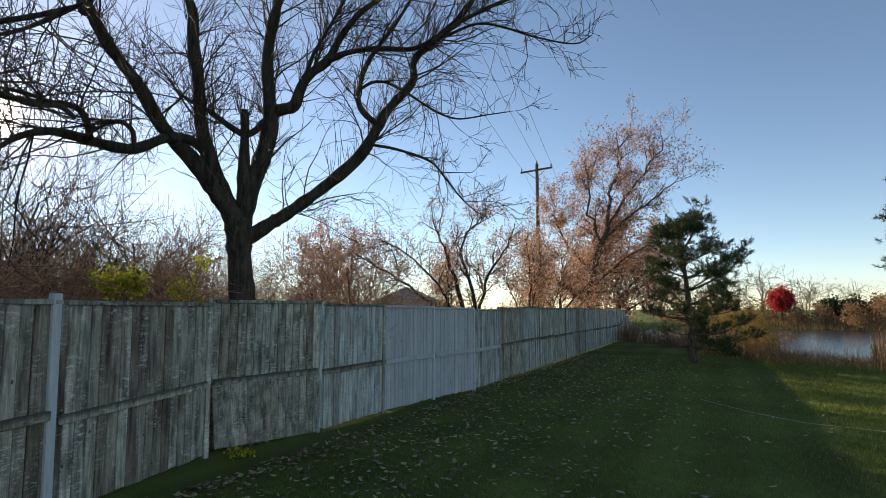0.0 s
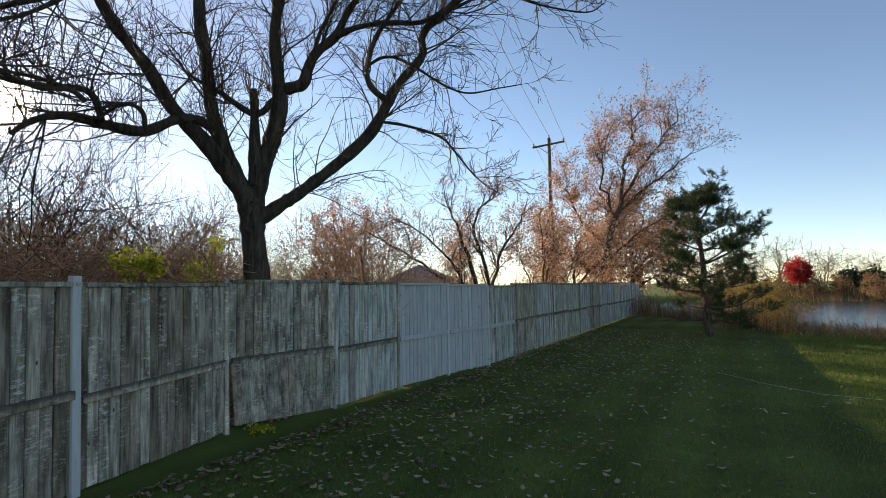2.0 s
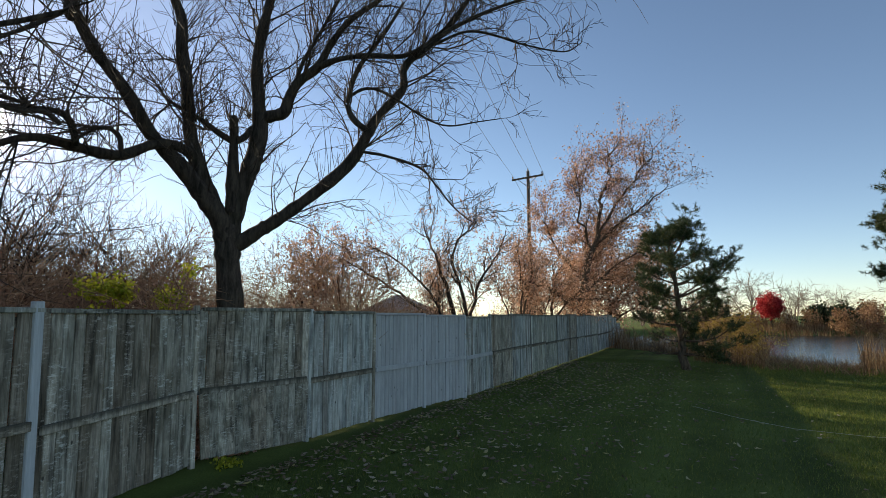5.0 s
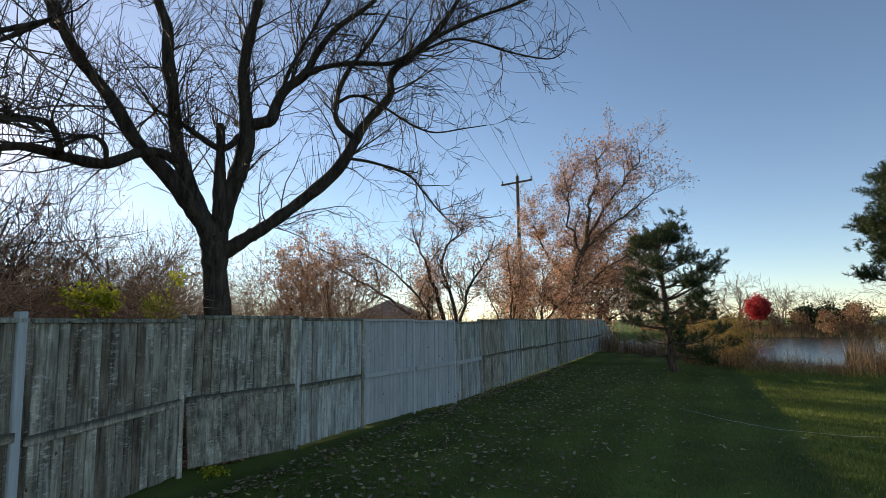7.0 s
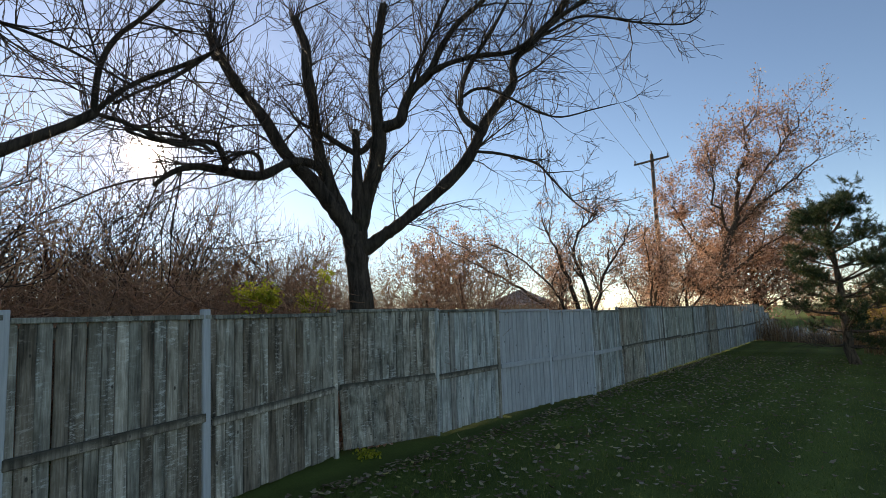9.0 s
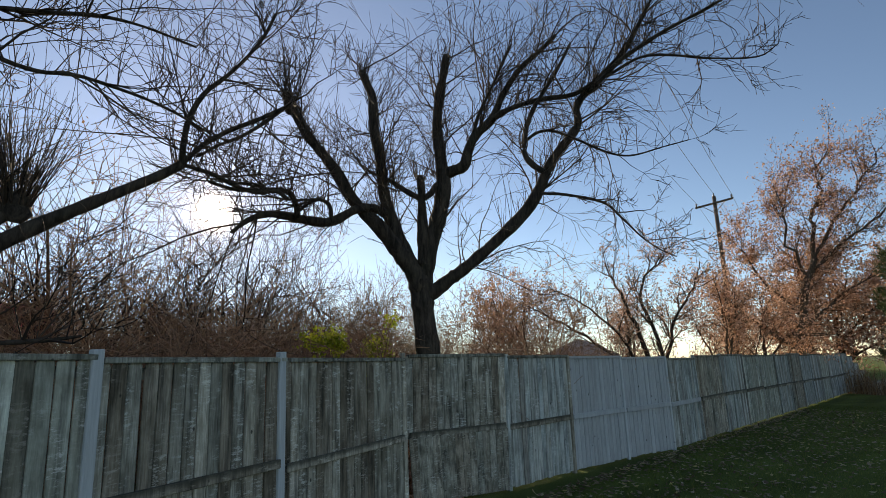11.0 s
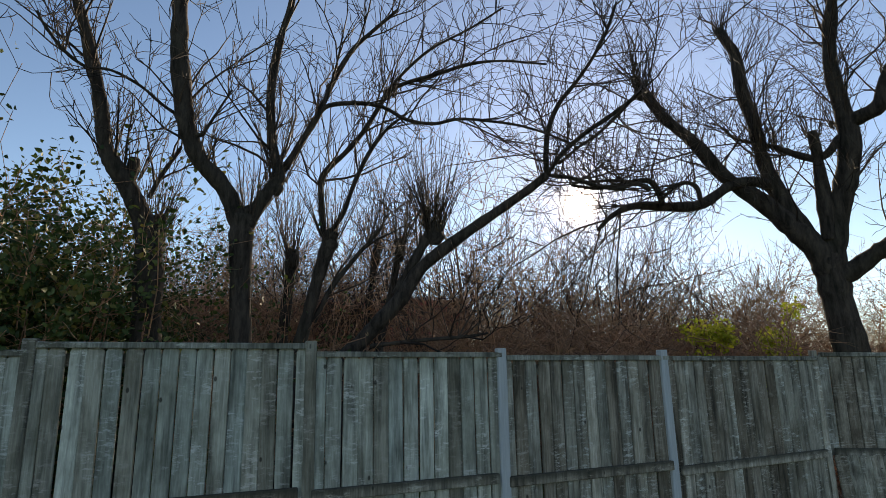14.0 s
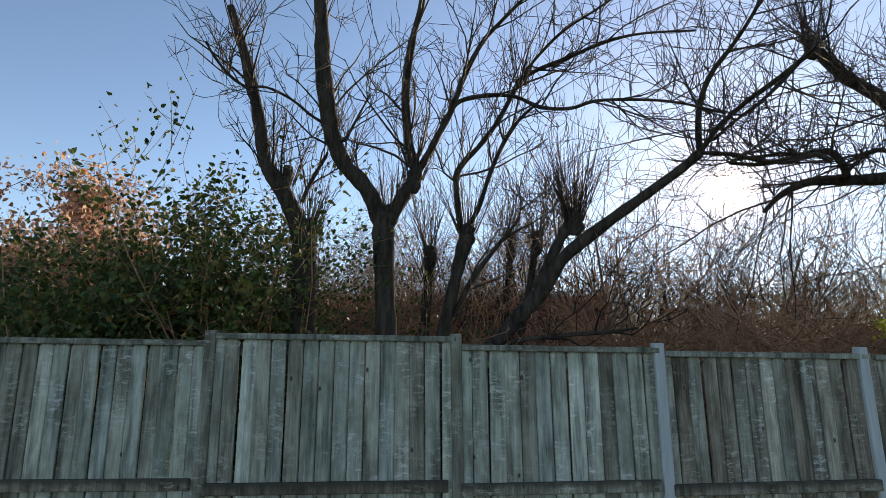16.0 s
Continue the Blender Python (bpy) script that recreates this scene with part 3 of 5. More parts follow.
# ---- trees behind the fence ----
WILLOW_LIMBS = {
    "trunk": [(0.02, 0.01, 1.50, 0.234), (0.00, 0.00, 1.89, 0.212), (-0.05, -0.02, 2.40, 0.212), (-0.08, -0.03, 2.80, 0.225), (-0.10, -0.04, 3.06, 0.207), (-0.12, -0.04, 3.24, 0.153)],
    "left": [(-0.09, -0.04, 2.78, 0.180), (-0.13, -0.12, 3.04, 0.188), (-0.25, -0.23, 3.29, 0.178), (-0.37, -0.35, 3.48, 0.159), (-0.58, -0.51, 3.80, 0.149), (-0.92, -0.76, 4.22, 0.113), (-1.11, -0.94, 4.63, 0.104), (-1.23, -1.08, 4.85, 0.099), (-1.44, -1.29, 5.18, 0.085), (-1.59, -1.47, 5.59, 0.076), (-1.64, -1.58, 5.76, 0.071)],
    "arm": [(-0.51, -0.43, 4.03, 0.088), (-0.63, -0.62, 4.08, 0.087), (-0.81, -0.84, 4.03, 0.086), (-1.05, -1.11, 3.80, 0.084), (-1.22, -1.35, 3.75, 0.079), (-1.47, -1.65, 3.78, 0.074), (-1.62, -1.91, 3.76, 0.061), (-1.75, -2.15, 3.62, 0.044), (-1.82, -2.36, 3.41, 0.027)],
    "arm_loop": [(-1.34, -1.61, 3.76, 0.049), (-1.31, -1.69, 3.89, 0.053), (-1.34, -1.81, 4.05, 0.048), (-1.43, -1.98, 4.06, 0.040), (-1.59, -2.21, 4.00, 0.035), (-1.75, -2.45, 3.96, 0.031), (-1.92, -2.72, 4.00, 0.023)],
    "arm_bow": [(-1.04, -1.18, 3.80, 0.038), (-1.04, -1.25, 3.99, 0.037), (-1.11, -1.36, 4.06, 0.037), (-1.19, -1.48, 4.02, 0.033), (-1.27, -1.61, 3.88, 0.028), (-1.31, -1.71, 3.77, 0.024)],
    "second": [(-0.18, -0.07, 3.11, 0.135), (-0.28, -0.15, 3.43, 0.139), (-0.43, -0.25, 3.79, 0.125), (-0.55, -0.34, 4.28, 0.116), (-0.58, -0.40, 4.60, 0.107), (-0.61, -0.45, 5.05, 0.097), (-0.67, -0.52, 5.50, 0.097), (-0.68, -0.56, 6.00, 0.088), (-0.75, -0.63, 6.23, 0.079), (-0.81, -0.70, 6.44, 0.070)],
    "stub": [(-0.01, -0.11, 3.23, 0.116), (-0.00, -0.14, 3.76, 0.107), (0.00, -0.16, 4.25, 0.084), (0.01, -0.19, 4.41, 0.075), (-0.00, -0.22, 4.67, 0.066)],
    "stub_left": [(-0.03, -0.17, 4.31, 0.062), (-0.13, -0.22, 4.36, 0.058), (-0.28, -0.30, 4.46, 0.053), (-0.41, -0.36, 4.56, 0.044), (-0.54, -0.43, 4.62, 0.035), (-0.81, -0.58, 4.78, 0.022), (-0.91, -0.64, 4.96, 0.013)],
    "stub_right": [(0.01, -0.15, 4.30, 0.066), (0.12, -0.09, 4.38, 0.062), (0.23, -0.02, 4.56, 0.062)],
    "main": [(-0.05, -0.02, 2.82, 0.162), (0.00, -0.02, 3.20, 0.171), (0.11, -0.01, 3.65, 0.152), (0.23, 0.01, 4.04, 0.152), (0.32, 0.02, 4.53, 0.152), (0.29, -0.01, 5.00, 0.120), (0.26, -0.05, 5.49, 0.111), (0.30, -0.05, 5.99, 0.106), (0.40, -0.04, 6.52, 0.088), (0.46, -0.05, 6.83, 0.079)],
    "upper_right": [(0.27, -0.01, 4.67, 0.098), (0.45, 0.01, 4.75, 0.106), (0.67, 0.03, 4.83, 0.106), (0.76, 0.01, 5.07, 0.096), (0.89, 0.00, 5.31, 0.087), (1.18, 0.03, 5.57, 0.082), (1.36, 0.02, 5.92, 0.065), (1.66, 0.04, 6.35, 0.056), (2.06, 0.05, 6.66, 0.047), (2.29, 0.03, 6.84, 0.038)],
    "cross": [(1.20, -0.05, 5.53, 0.060), (1.54, -0.00, 5.69, 0.051), (2.02, 0.05, 5.77, 0.051), (2.48, 0.07, 5.77, 0.043), (2.87, 0.06, 5.93, 0.051)],
    "fan": [(0.86, -0.03, 5.28, 0.035), (0.96, -0.06, 5.59, 0.035), (1.11, -0.07, 5.87, 0.030), (1.33, -0.07, 6.29, 0.026), (1.58, -0.07, 6.77, 0.021)],
    "low_right": [(-0.03, -0.01, 2.74, 0.153), (0.14, 0.01, 2.82, 0.144), (0.39, 0.05, 3.00, 0.125), (0.61, 0.07, 3.14, 0.115), (1.10, 0.16, 3.54, 0.115), (1.60, 0.22, 4.00, 0.110), (1.85, 0.22, 4.36, 0.105), (1.98, 0.20, 4.63, 0.096), (2.18, 0.18, 4.91, 0.087), (2.50, 0.16, 5.27, 0.077), (2.53, 0.12, 5.63, 0.069), (2.92, 0.09, 5.98, 0.072), (3.28, 0.05, 6.32, 0.055), (3.58, -0.01, 6.77, 0.042), (3.71, -0.06, 6.98, 0.038)],
    "far_right": [(2.74, -0.04, 5.72, 0.042), (3.18, -0.06, 6.10, 0.042), (3.50, -0.09, 6.27, 0.038), (3.86, -0.14, 6.42, 0.033), (4.38, -0.23, 6.57, 0.025), (4.81, -0.34, 6.69, 0.021)],
    "far_right_low": [(3.00, -0.03, 5.92, 0.029), (3.50, -0.09, 6.10, 0.025), (3.93, -0.16, 6.00, 0.021), (4.35, -0.26, 5.80, 0.017), (4.92, -0.42, 5.60, 0.012), (5.16, -0.53, 5.68, 0.008)],
    "loop": [(1.95, -0.01, 4.53, 0.064), (1.77, -0.04, 4.68, 0.059), (1.68, -0.05, 4.86, 0.051), (1.69, -0.05, 5.09, 0.047), (1.81, -0.03, 5.50, 0.042), (2.03, 0.00, 5.86, 0.038), (2.24, 0.03, 6.18, 0.034), (2.51, 0.05, 6.66, 0.025)],
    "loop_right": [(1.72, -0.04, 5.08, 0.030), (1.91, -0.06, 5.17, 0.030), (2.13, -0.07, 5.15, 0.025), (2.43, -0.09, 4.98, 0.025), (2.87, -0.11, 4.68, 0.021), (3.21, -0.15, 4.55, 0.017), (3.64, -0.21, 4.59, 0.012), (3.97, -0.29, 4.61, 0.008)],
    "droop": [(1.88, 0.08, 4.22, 0.030), (2.25, 0.08, 4.15, 0.026), (2.77, 0.06, 3.96, 0.025), (2.99, 0.02, 3.71, 0.021), (3.24, -0.04, 3.37, 0.017), (3.45, -0.09, 3.16, 0.012), (3.65, -0.16, 3.02, 0.008)],
    "knob_left": [(-1.58, -1.53, 5.58, 0.042), (-1.62, -1.74, 5.36, 0.037), (-1.69, -1.97, 5.10, 0.036), (-1.82, -2.25, 4.80, 0.032), (-1.92, -2.53, 4.58, 0.027), (-2.02, -2.82, 4.31, 0.023)],
}
STUMP_TREE_LIMBS = {
    "trunk": [(-0.00, -0.00, 1.65, 0.174), (0.00, 0.00, 1.91, 0.167), (-0.00, -0.03, 2.48, 0.160), (-0.01, -0.07, 2.96, 0.154), (-0.01, -0.13, 3.17, 0.134)],
    "bow": [(-0.01, -0.11, 3.13, 0.127), (0.01, -0.21, 3.31, 0.113), (0.02, -0.32, 3.51, 0.106), (0.04, -0.45, 3.69, 0.099), (0.06, -0.54, 3.83, 0.086), (0.08, -0.59, 4.00, 0.079), (0.10, -0.64, 4.26, 0.075), (0.12, -0.71, 4.55, 0.072), (0.14, -0.81, 4.89, 0.065), (0.17, -0.92, 5.22, 0.058), (0.20, -1.06, 5.60, 0.049)],
    "stump_top": [(0.03, -0.34, 3.54, 0.066), (0.03, -0.30, 3.70, 0.070), (0.03, -0.29, 3.83, 0.063)],
    "stump_side": [(-0.01, -0.06, 3.02, 0.080), (-0.03, -0.01, 3.15, 0.081), (-0.05, 0.01, 3.24, 0.067)],
    "out_left": [(0.13, -0.71, 4.64, 0.023), (0.17, -0.89, 4.69, 0.019), (0.22, -1.04, 4.78, 0.019), (0.28, -1.19, 4.94, 0.016), (0.32, -1.26, 5.04, 0.013)],
    "spur": [(-0.01, -0.11, 3.43, 0.027), (-0.00, -0.02, 3.70, 0.027), (0.01, 0.13, 4.02, 0.020), (0.01, 0.14, 4.07, 0.017)],
}
FORKED_TREE_LIMBS = {
    "trunk": [(0.01, 0.02, 1.64, 0.134), (0.00, 0.00, 1.94, 0.127), (-0.01, -0.04, 2.48, 0.121), (-0.01, -0.07, 2.97, 0.134), (-0.02, -0.07, 3.26, 0.153)],
    "left": [(-0.02, -0.10, 3.16, 0.108), (-0.03, -0.22, 3.46, 0.108), (-0.03, -0.38, 3.66, 0.104), (-0.03, -0.53, 3.79, 0.104), (-0.03, -0.64, 3.99, 0.103), (-0.01, -0.72, 4.19, 0.106), (0.00, -0.79, 4.55, 0.112), (0.02, -0.86, 4.98, 0.099), (0.04, -0.89, 5.36, 0.086), (0.06, -0.95, 5.86, 0.077)],
    "left_spur": [(0.04, -0.64, 4.06, 0.025), (0.06, -0.57, 4.06, 0.028), (0.08, -0.53, 4.13, 0.022), (0.10, -0.44, 4.34, 0.015), (0.14, -0.32, 4.62, 0.012)],
    "right": [(-0.01, -0.03, 3.15, 0.089), (0.01, 0.08, 3.40, 0.086), (0.03, 0.19, 3.61, 0.083), (0.04, 0.28, 3.76, 0.083), (0.01, 0.23, 3.99, 0.064), (-0.01, 0.18, 4.26, 0.058), (-0.03, 0.14, 4.82, 0.061), (-0.03, 0.20, 5.49, 0.052), (-0.01, 0.30, 5.97, 0.045), (-0.01, 0.34, 6.45, 0.039)],
    "right_out": [(-0.03, 0.29, 3.78, 0.052), (0.03, 0.43, 4.06, 0.048), (0.08, 0.54, 4.31, 0.045), (0.14, 0.67, 4.60, 0.042), (0.21, 0.81, 5.04, 0.038), (0.30, 1.00, 5.47, 0.032), (0.42, 1.24, 5.78, 0.026), (0.56, 1.48, 6.06, 0.019)],
    "reach": [(0.14, 0.66, 4.58, 0.029), (0.21, 0.76, 4.70, 0.029), (0.35, 1.03, 4.75, 0.029), (0.52, 1.32, 4.71, 0.025), (0.69, 1.57, 4.54, 0.025), (0.88, 1.84, 4.49, 0.022), (1.04, 2.02, 4.53, 0.022), (1.24, 2.24, 4.50, 0.019), (1.59, 2.61, 4.38, 0.015), (1.96, 2.93, 4.14, 0.012)],
    "cross_left": [(-0.03, -0.78, 4.25, 0.019), (-0.04, -0.95, 4.34, 0.019), (-0.06, -1.17, 4.50, 0.016), (-0.06, -1.43, 4.59, 0.016), (-0.06, -1.62, 4.56, 0.013)],
}
BURL_TREE_LIMBS = {
    "trunk": [(-0.02, -0.05, 1.63, 0.090), (0.02, 0.01, 2.02, 0.086), (0.07, 0.07, 2.35, 0.082), (0.12, 0.14, 2.73, 0.085), (0.16, 0.21, 3.04, 0.102), (0.19, 0.23, 3.21, 0.102)],
    "up": [(0.16, 0.16, 3.21, 0.048), (0.18, 0.11, 3.52, 0.047), (0.20, 0.08, 3.86, 0.044), (0.26, 0.16, 4.04, 0.040), (0.35, 0.31, 4.22, 0.037), (0.46, 0.48, 4.48, 0.033), (0.55, 0.62, 4.77, 0.033), (0.64, 0.73, 5.04, 0.043)],
    "node_right": [(0.64, 0.73, 5.04, 0.030), (0.78, 0.90, 5.14, 0.029), (1.01, 1.21, 5.25, 0.026), (1.29, 1.53, 5.36, 0.023), (1.58, 1.83, 5.36, 0.016), (1.97, 2.19, 5.24, 0.013)],
    "node_up": [(0.64, 0.73, 5.04, 0.023), (0.75, 0.88, 5.28, 0.020), (0.95, 1.17, 5.62, 0.020), (1.26, 1.57, 5.89, 0.016), (1.55, 1.89, 6.15, 0.013)],
    "side": [(0.20, 0.26, 3.28, 0.034), (0.28, 0.35, 3.49, 0.034), (0.37, 0.45, 3.88, 0.030), (0.48, 0.59, 4.27, 0.030), (0.61, 0.75, 4.55, 0.023), (0.76, 0.95, 4.76, 0.016)],
    "low": [(0.04, 0.12, 2.16, 0.041), (0.13, 0.29, 2.56, 0.038), (0.23, 0.46, 2.84, 0.034), (0.34, 0.63, 3.09, 0.027), (0.45, 0.80, 3.33, 0.020)],
}
LEANING_TREE_LIMBS = {
    "trunk": [(-0.08, -0.17, 1.60, 0.107), (0.01, -0.01, 1.88, 0.103), (0.14, 0.22, 2.18, 0.103), (0.26, 0.42, 2.44, 0.100), (0.39, 0.62, 2.81, 0.090), (0.66, 1.00, 3.18, 0.076), (0.97, 1.37, 3.51, 0.063), (1.23, 1.64, 3.76, 0.059), (1.37, 1.76, 3.90, 0.062)],
    "burl_limb": [(0.19, 0.38, 2.48, 0.060), (0.28, 0.53, 2.82, 0.063), (0.36, 0.67, 3.13, 0.074), (0.42, 0.76, 3.32, 0.090)],
    "up": [(1.37, 1.76, 3.90, 0.039), (1.38, 1.75, 4.16, 0.039), (1.42, 1.77, 4.47, 0.036), (1.52, 1.85, 4.77, 0.033), (1.70, 2.00, 5.05, 0.029), (1.87, 2.12, 5.33, 0.026), (2.02, 2.22, 5.65, 0.023), (2.12, 2.27, 5.94, 0.019)],
    "out": [(1.38, 1.77, 3.92, 0.033), (1.48, 1.93, 4.18, 0.033), (1.66, 2.14, 4.42, 0.030), (1.84, 2.33, 4.59, 0.030), (2.03, 2.52, 4.78, 0.030), (2.17, 2.67, 4.94, 0.027)],
    "along": [(1.37, 1.76, 3.90, 0.026), (1.56, 2.00, 3.85, 0.026), (1.73, 2.19, 3.75, 0.027), (1.89, 2.38, 3.70, 0.027), (2.04, 2.54, 3.75, 0.030), (2.14, 2.65, 3.66, 0.034)],
    "ground_limb": [(0.06, 0.12, 1.88, 0.033), (0.23, 0.40, 1.92, 0.030), (0.46, 0.72, 1.96, 0.027), (0.70, 1.03, 1.99, 0.023), (0.88, 1.22, 2.03, 0.016)],
}


limbs_tree("willow_tree", (-2.93, 7.92, 0), WILLOW_LIMBS, 3, "large bare willow with forked trunk and sawn-off limbs behind the fence", "tree", 34, 0.17,
           [(-1.62, -1.5, 5.6, 26, 0.7), (0.0, -0.22, 4.6, 22, 0.7), (-0.68, -0.55, 5.9, 20, 0.6), (-0.8, -0.7, 6.4, 16, 0.6), (0.22, -0.02, 4.7, 16, 0.5), (-0.41, -0.36, 4.5, 16, 0.5)], ("stub", "stub_right"), 1.25, 1.25, 0.84)
limbs_tree("stump_tree", (-6.47, 0.56, 0), STUMP_TREE_LIMBS, 5, "bare tree with sawn stumps and thin water shoots", "tree", 15, 0.0,
           [(0.0, -0.05, 3.0, 40, 0.8), (0.03, -0.3, 3.6, 24, 0.9), (0.03, -0.55, 3.8, 14, 0.9)], ("stump_top", "stump_side"), 1.0, 1.45)
limbs_tree("forked_tree", (-6.03, 1.4, 0), FORKED_TREE_LIMBS, 6, "bare tree forking into two thick dark limbs", "tree", 15, 0.0,
           [(0.0, -0.02, 3.25, 30, 1.0), (0.03, 0.25, 3.7, 26, 1.0), (-0.03, -0.55, 3.8, 14, 0.8)], (), 1.15, 1.45)
limbs_tree("burl_tree", (-6.33, 2.15, 0), BURL_TREE_LIMBS, 7, "slim bare tree with a burl and arching limbs", "tree", 15, 0.0,
           [(0.19, 0.23, 3.15, 40, 0.9), (0.64, 0.73, 5.0, 24, 0.7)], (), 1.15, 1.45)
limbs_tree("leaning_tree", (-5.9, 2.68, 0), LEANING_TREE_LIMBS, 8, "bare tree leaning low with a bushy burl", "tree", 15, 0.0,
           [(0.42, 0.76, 3.25, 90, 1.1), (1.37, 1.76, 3.9, 20, 0.8)], (), 1.15, 1.45)


def bare_tree(name, at, seed, tall, stems, mat, label, leafmat=None, leaf=(0.0, 0.05), level=3, lean=0.35, kids=(4, 5, 5), radius=0.05, group="", thin=0.006, lift=0.1, wander=0.3, spread=0.85):
    """A many-stemmed bare or sparsely leaved tree or shrub."""
    rng = np.random.RandomState(seed)
    base = empty(name, at)
    tagged(base, label, "shrub" if "shrub" in name else "tree", group)
    lv = Leaves(seed + 1) if leafmat is not None else None
    t = Tubes()
    for s in range(stems):
        a = rng.uniform(0, 6.283)
        way = np.array([math.cos(a) * lean * rng.uniform(0.2, 1), math.sin(a) * lean * rng.uniform(0.2, 1), 1.0])
        grow(t, rng, (math.cos(a) * 0.12, math.sin(a) * 0.12, -0.05), way, tall * rng.uniform(0.55, 0.85), radius * rng.uniform(0.7, 1.2), level, lift, wander, kids, spread, lv, leaf, 5, 0.58, thin, 2)
    t.ob("branchwork", mat, base)
    if lv is not None and lv.rows:
        lv.ob("foliage", leafmat, base)
    return base


# ---- shrubs of the wood beyond the fence ----
wood_rng = random.Random(21)
kinds = [bare_tree("bare_shrub", (-9.0, 8.5, 0), 31, 4.6, 3, TWIG_BROWN, "bare brown many-branched shrub in the wood", LEAF_BROWN, (0.3, 0.045), 3, 0.45, (6, 6, 7), 0.05, "bare shrubs of the wood", 0.0048),
         bare_tree("bare_shrub", (-6.5, 12.0, 0), 32, 4.2, 4, TWIG_BROWN, "bare brown many-branched shrub in the wood", LEAF_BROWN, (0.4, 0.045), 3, 0.6, (6, 6, 6), 0.04, "bare shrubs of the wood", 0.0045),
         bare_tree("bare_shrub", (-11.5, 5.0, 0), 33, 5.2, 2, TWIG_DIM, "bare dark young tree in the wood", None, (0, 0), 3, 0.3, (6, 6, 9), 0.065, "bare shrubs of the wood", 0.0045),
         bare_tree("low_brush_shrub", (-7.2, 7.5, 0), 34, 2.5, 8, TWIG_BROWN, "low tangled brown brush with dry leaves", LEAF_BROWN, (0.6, 0.045), 2, 1.0, (7, 7), 0.014, "low brush of the wood", 0.0045)]


def fence_x(y):
    """x of the fence line at that y."""
    for (ax, ay), (bx, by) in zip(POSTS, POSTS[1:]):
        if ay <= y <= by:
            return ax + (bx - ax) * (y - ay) / (by - ay)
    return POSTS[0][0] - 0.3 * (POSTS[0][1] - y) * -1 if y < POSTS[0][1] else POSTS[-1][0]


for k in range(34):
    az = radians(wood_rng.uniform(6, 86))
    rg = wood_rng.uniform(9.0, 21)
    x, y = -math.sin(az) * rg, math.cos(az) * rg
    if (14 < math.degrees(az) < 36 and rg < 12.5) or x > fence_x(y) - 1.5 or abs((x + 28.2) * 0.74 - (y - 10.7) * 0.67) < 3.0:
        continue
    src = kinds[k % 3]
    s = wood_rng.uniform(0.75, 1.12) * (0.8 if az < radians(20) else 1.0)
    copy_thing(src, pose(x, y, 0, 0, 0, wood_rng.uniform(0, 360)) @ Matrix.Scale(s, 4))
for k in range(46):
    az = radians(wood_rng.uniform(0, 84))
    rg = wood_rng.uniform(8, 20) if az > radians(14) else wood_rng.uniform(23, 31)
    x, y = -math.sin(az) * rg, math.cos(az) * rg
    if (13 < math.degrees(az) < 36 and rg < 11) or x > fence_x(y) - 1.2 or (az > radians(60) and k % 3):
        continue
    copy_thing(kinds[3], pose(x, y, 0, 0, 0, wood_rng.uniform(0, 360)) @ Matrix.Scale(wood_rng.uniform(0.7, 1.05), 4))


tr = np.random.RandomState(45)
n = 90000
az, rg = np.radians(tr.uniform(4, 112, n)), tr.uniform(7.0, 22, n)
rg = np.where(az < np.radians(24), rg + 7, rg)
px, py = -np.sin(az) * rg, np.cos(az) * rg
fx = np.interp(py, [p[1] for p in POSTS], [p[0] for p in POSTS])
thin_out = np.interp(np.degrees(az), [4, 14, 24, 34, 52, 60, 84], [0.25, 0.4, 0.8, 1.0, 0.8, 0.14, 0.06])
keep = (px < fx - 1.0) & ((az < np.radians(84)) | ((rg > 10) & (az < np.radians(104)))) & (tr.rand(n) < thin_out) & ((np.abs(np.degrees(az) - 31) > 3) | (rg > 9))
px, py = px[keep], py[keep]
n = len(px)
clump = np.array([0.5 + 0.75 * abs(noise.noise((x * 0.45, y * 0.45, 2.0))) for x, y in zip(px, py)])
foot = np.stack([px, py, tr.uniform(0.0, 1.0, n) ** 0.8 * 3.1 * clump], 1)
tips, roots = [], []
way = tr.normal(size=(n, 3)) * np.array([0.7, 0.7, 0.45]) + np.array([0, 0, 0.5])
way *= (tr.uniform(0.3, 1.0, n) / np.linalg.norm(way, axis=1))[:, None]
roots.append(foot), tips.append(way)
for q in range(3):
    turn = way * 0.45 + tr.normal(size=(n, 3)) * 0.24 * np.linalg.norm(way, axis=1)[:, None]
    roots.append(foot + way * tr.uniform(0.25, 0.8, (n, 1))), tips.append(turn * 0.8)
foot, way = np.concatenate(roots), np.concatenate(tips)
n = len(foot)
side = np.cross(way, tr.normal(size=(n, 3)))
side *= (0.0055 / (np.linalg.norm(side, axis=1) + 1e-9))[:, None]
thicket = mesh_ob("thicket", np.stack([foot + side, foot - side, foot + way], 1).reshape(-1, 3), [np.arange(3 * n).reshape(-1, 3)], TWIG_BROWN)
tagged(thicket, "dense thicket of thin bare brown twigs in the wood", "thicket", kind="stuff")


